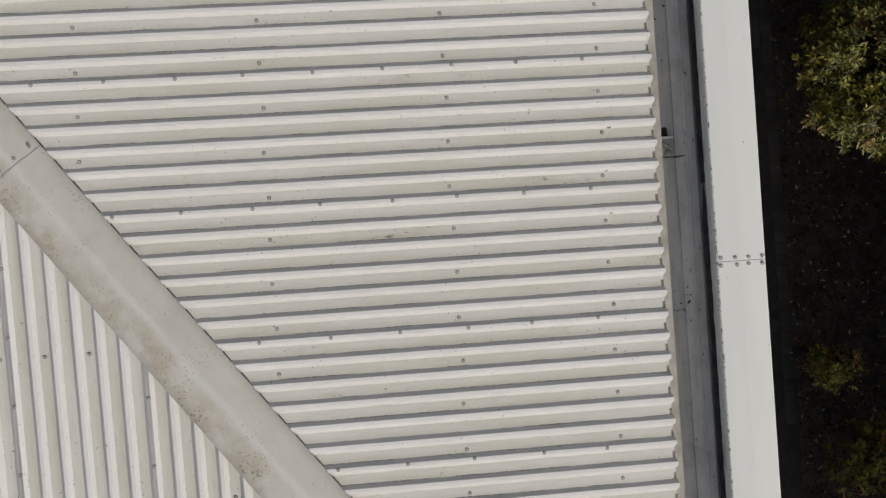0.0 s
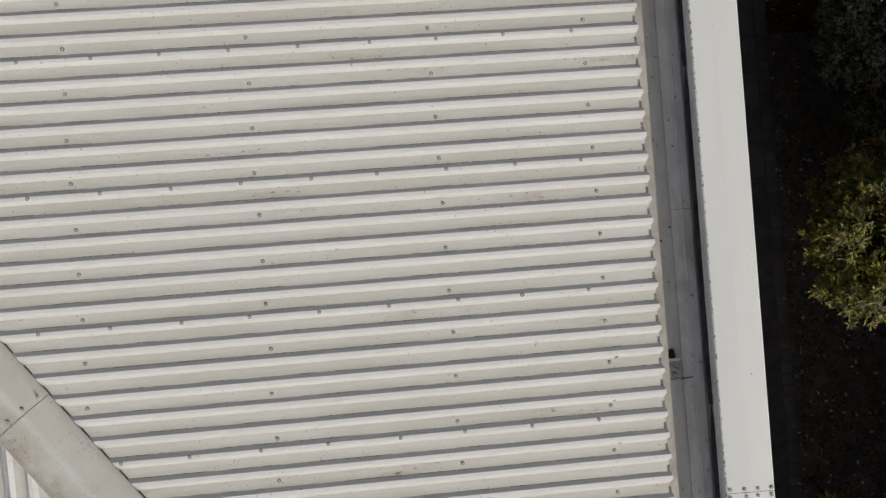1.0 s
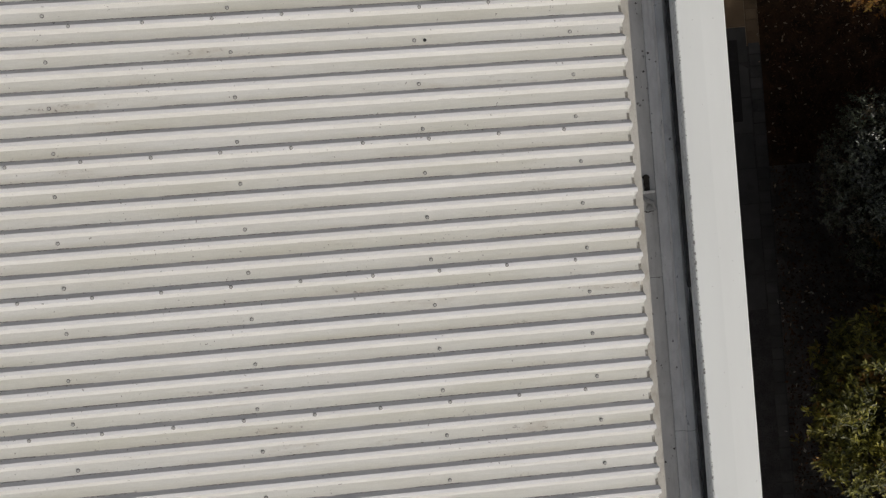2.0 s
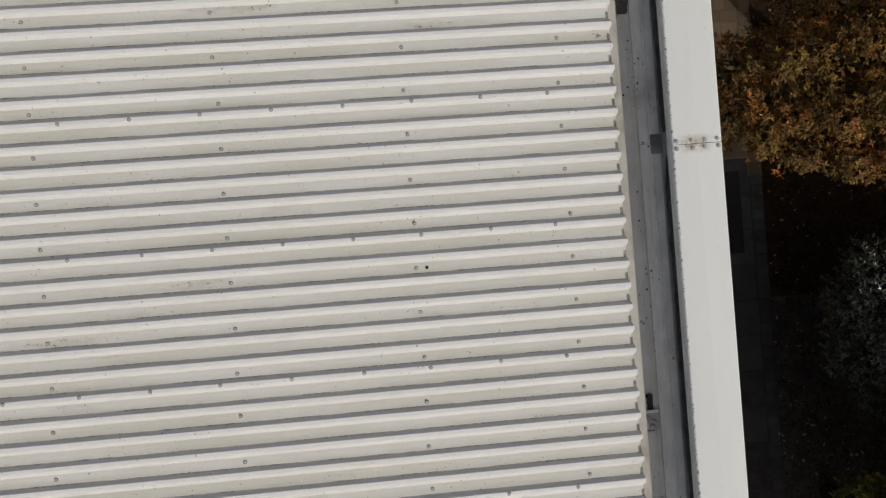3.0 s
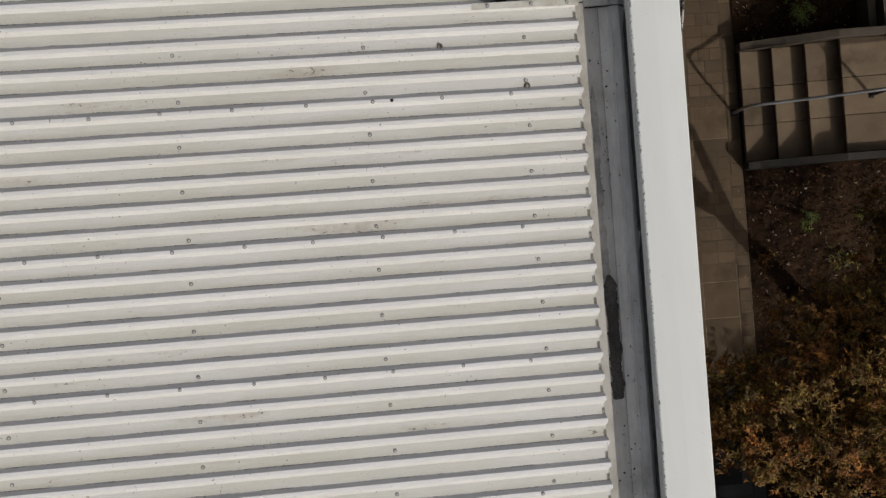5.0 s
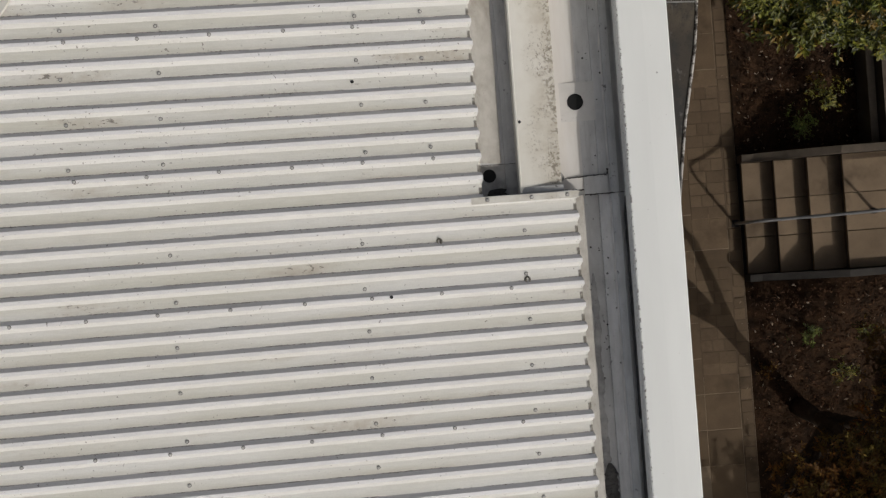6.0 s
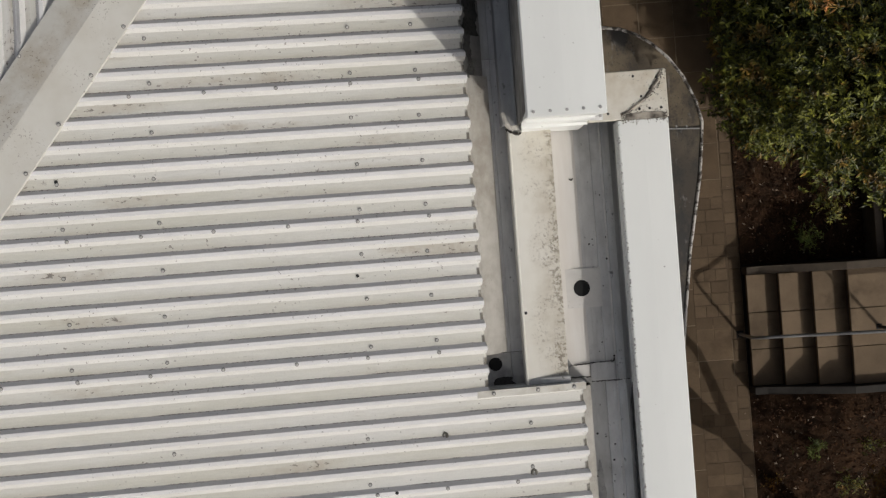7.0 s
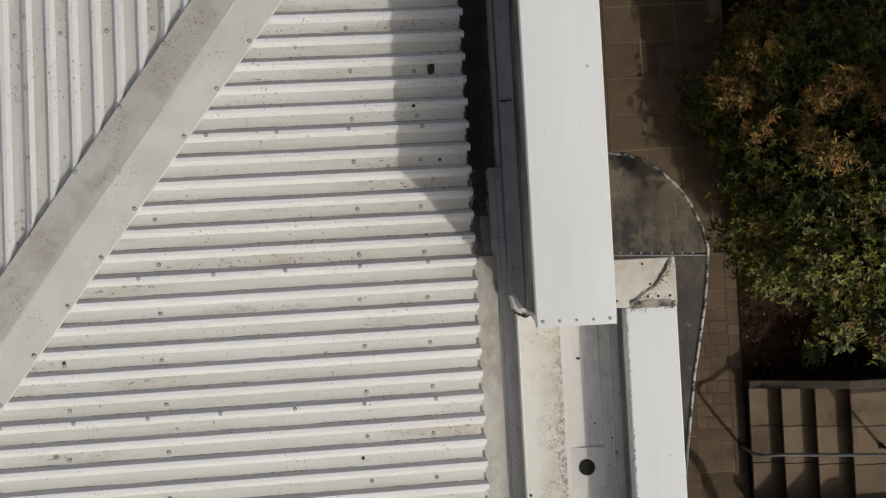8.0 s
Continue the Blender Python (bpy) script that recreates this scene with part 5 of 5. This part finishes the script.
# rust-coloured tree that leans over the path
lob = [(1.62, 6.35, 4.45, 0.38), (1.95, 6.75, 4.4, 0.45), (2.0, 6.2, 4.35, 0.40), (2.4, 6.15, 4.3, 0.50), (2.5, 6.8, 4.5, 0.50), (2.85, 6.25, 4.3, 0.55), (2.3, 7.25, 4.2, 0.38),
       (3.0, 7.0, 4.5, 0.5), (3.3, 6.3, 4.2, 0.6), (3.4, 7.3, 4.2, 0.55), (3.8, 6.6, 4.1, 0.6), (2.75, 7.45, 4.1, 0.38), (3.9, 7.3, 3.9, 0.55), (3.2, 5.95, 3.7, 0.45), (3.7, 5.9, 3.7, 0.5), (4.3, 6.7, 3.8, 0.5), (3.2, 7.75, 3.9, 0.4), (3.75, 7.8, 3.9, 0.5), (4.2, 7.6, 3.9, 0.5), (4.1, 8.3, 3.3, 0.5), (3.6, 8.25, 3.2, 0.4), (1.5, 6.7, 4.4, 0.28), (1.42, 6.45, 4.35, 0.28), (1.4, 6.85, 4.3, 0.26)]
tree("autumn_tree", (3.42, 7.32, 0), [(x + g1 * r * 0.9, y + g2 * r * 0.9, z + g3 * r * 0.7, r * 0.38) for x, y, z, r in lob for g1, g2, g3 in ((0.5, 0.3, 0.5), (-0.6, 0.4, 0.2), (0.1, -0.8, 0.3), (-0.2, 0.1, 0.9), (0.7, -0.4, -0.1), (-0.7, -0.4, 0.0))], 11000, 0.053, LEAF_RUST, "small tree with rust-brown and olive autumn leaves", 31, 0.10, 1.17, 9, rosette=9, slim=0.33)
stems = [o for o in scene.objects if o.name.startswith("autumn_tree")][0]
solid("limb", *tube([(3.40, 7.30, 0.95), (3.38, 7.28, 1.6), (3.25, 7.2, 2.6), (2.7, 6.9, 3.9)], [0.085, 0.075, 0.05, 0.02], 8), BARK, stems, "", True)
solid("limb", *tube([(3.43, 7.32, 1.0), (3.66, 7.30, 1.5), (3.93, 7.28, 2.1), (4.0, 7.1, 3.6)], [0.08, 0.07, 0.055, 0.02], 8), BARK, stems, "", True)
# glossy evergreen shrub north of the steps: a high, sheared dome over a low bush
FALL = 1 / math.tan(radians(SUN_EL))


def south_edge(x):
    """The evergreen's clipped south-west outline."""
    return 12.35 - 1.0 * (x - 1.8) if x < 2.35 else max(11.2, 11.8 - 2.0 * (x - 2.35))


def open_strip(lobes):
    """Keeps the lobes that leave the sunlit strip of the path free."""
    keep = []
    for x, y, z, r in lobes:
        sx, sy = x - SUN_DIR[0] * z * FALL, y - SUN_DIR[1] * z * FALL
        if z > 2.6 and (y < south_edge(x) + r or x < 1.80 - 0.3 * max(0.0, y - 12.6) + r):
            continue
        lit = 1.74 + max(0.0, 14.0 - sy) * 0.48
        if not (1.2 - 0.9 * r < sx < lit + 0.06 + 1.3 * r and 12.9 < sy < 16.6):
            keep.append((x, y, z, r))
    return keep


lob = dome(3.12, 12.95, 3.4, 1.43, 1.8, 1.3, 190, 0.13, 0.27, 7, -0.20, 0.38) + [(x, y, z - 0.5, 0.34) for x, y, z, _ in dome(3.1, 12.95, 3.2, 1.1, 1.4, 1.1, 30, 0.3, 0.3, 8, 0, 0.2)]
edge_pick = random.Random(4)
lob += [(edge_pick.uniform(1.88, 2.15), 11.6 + 0.14 * k, edge_pick.uniform(4.15, 4.4), edge_pick.uniform(0.14, 0.22)) for k in range(14)]
# taller crown out of view, added to shade the shrub's north half
lob += dome(4.25, 12.15, 4.6, 0.85, 0.95, 1.5, 26, 0.2, 0.32, 14)
tree("evergreen_shrub", (3.6, 13.4, 0), open_strip(lob), 23000, 0.060, LEAF_GREEN, "large glossy evergreen shrub with some browned leaves", 32, 0.045, 0.9, 2, "shrub", rosette=9, slim=0.36)
pick = random.Random(77)
brown = [(x, y, z + r + 0.14, 0.13) for x, y, z, r in lob[:190] if y > 12.9 + pick.uniform(-0.5, 0.9) and pick.random() < 0.37]
foliage("browned_foliage", open_strip(brown), 1350, 0.066, LEAF_BROWNED, bpy.data.objects["evergreen_shrub"], 92, rosette=11, slim=0.22)["label"] = "browned leaf sprigs"
# low lobes, mostly hidden from above, placed to shade the path
pick = random.Random(8)
lob = open_strip([(pick.uniform(2.9, 4.3), pick.uniform(12.1, 15.0), pick.uniform(0.35, 2.1), pick.uniform(0.26, 0.4)) for _ in range(90)] + [(pick.uniform(3.2, 4.4), pick.uniform(12.0, 14.6), pick.uniform(0.9, 2.5), pick.uniform(0.3, 0.45)) for _ in range(90)])
tree("low_shrub", (3.6, 13.3, 0), lob, 12000, 0.11, LEAF_GREEN, "low dark shrub under the evergreen", 39, 0.04, 0.25, 4, "shrub", rosette=8, slim=0.36)
# olive-green tree near the south end
lob = dome(3.78, 1.6, 3.2, 1.5, 1.02, 1.15, 66, 0.13, 0.25, 17) + [(x, y, z - 0.5, 0.34) for x, y, z, _ in dome(3.7, 1.6, 3.1, 1.1, 0.85, 1.0, 18, 0.3, 0.3, 18)] + [(2.2, 1.5, 3.9, 0.2), (2.4, 1.1, 4.0, 0.25), (2.3, 1.7, 4.0, 0.22)]
tree("olive_tree", (3.4, 1.7, 0), lob, 9800, 0.070, LEAF_OLIVE, "broad tree with yellow-green leaves and bronze tips", 33, 0.09, 0.9, 8, rosette=9, slim=0.34)
# grey-green hedge in the shade
lob = make_lobes(4.1, 3.8, 1.3, 1.1, 1.4, 0.85, 44, 0.22, 0.38, 23)
tree("hedge_shrub", (4.1, 3.7, 0), lob, 8500, 0.042, LEAF_DIM, "dense small-leaved grey-green shrub in shade", 34, 0.05, 0.4, 5, "shrub", rosette=7, slim=0.45)
lob = make_lobes(2.83, -1.66, 1.75, 0.33, 0.32, 0.3, 7, 0.11, 0.18, 29)
tree("young_shrub", (2.95, -1.6, 0), lob, 420, 0.062, LEAF_OLIVE, "young yellow-green shrub rising from shade", 35, 0.02, 0.7, 4, "shrub", rosette=8, slim=0.36)
lob = make_lobes(3.5, -2.9, 1.6, 0.7, 0.6, 0.6, 12, 0.2, 0.35, 41)
tree("young_shrub", (3.5, -2.9, 0), lob, 600, 0.085, LEAF_OLIVE, "low olive-green shrub in the shaded bed", 36, 0.03, 0.5, 4, "shrub", rosette=8, slim=0.36)
# added unseen trees: most shade the south beds, the last two cut northern sky light
for i, (x, y, h, r) in enumerate(((5.75, 0.0, 5.0, 1.75), (6.3, -3.1, 5.6, 1.6), (6.2, -6.4, 6.0, 2.0), (7.4, -9.5, 6.2, 2.2), (5.2, 3.2, 2.9, 1.2), (8.2, -3.6, 7.4, 2.0), (7.9, 0.2, 5.6, 1.9), (4.9, -5.2, 4.6, 1.5), (6.6, 14.6, 6.4, 2.0), (3.3, 18.8, 6.6, 1.9))):
    lob = make_lobes(x, y, h - 1.5, r, r, 1.5, 34, 0.4, 0.7, 60 + i)
    tree("shade_tree", (x, y, 0), lob, 4200, 0.15, LEAF_GREEN, "dense dark evergreen tree, unseen, added for its shade", 70 + i, 0.11, 1.1, 7, rosette=7, slim=0.4)


def tuft(at, r, n, size, mat, label, seed):
    t = thing("low_plant", at, label, "plant", group="low plants in the beds")
    foliage("leaves", [(at[0] + dx, at[1] + dy, at[2], r * 0.5) for dx, dy in ((0, 0), (r * 0.5, 0.1 * r), (-r * 0.4, r * 0.3), (0.1 * r, -r * 0.5))], n, size, mat, t, seed, rosette=5, slim=0.3)
    solid("stem", *tube([(at[0], at[1], -0.02), (at[0], at[1], at[2])], [0.012, 0.006], 5), BARK, t)


tuft((3.51, 8.28, 0.14 + bank(3.51, 8.28)), 0.10, 40, 0.055, LEAF_LIME, "small lime-green plant in the mulch", 81)
tuft((3.62, 10.98, 0.32), 0.2, 90, 0.05, LEAF_LIME, "yellow-green shrub beside the steps", 82)
tuft((3.95, 11.35, 0.3), 0.26, 110, 0.055, LEAF_OLIVE, "leafy plant beside the steps", 83)
tuft((3.95, 7.75, 0.12 + bank(3.95, 7.75)), 0.16, 45, 0.06, LEAF_OLIVE, "straggly olive plant in the mulch", 84)
tuft((2.99, 7.85, 0.08), 0.12, 30, 0.05, LEAF_RUST, "withered low plant at the path edge", 86)
tuft((4.2, 8.3, 0.1 + bank(4.2, 8.3)), 0.12, 30, 0.06, LEAF_OLIVE, "small olive plant in the mulch", 87)
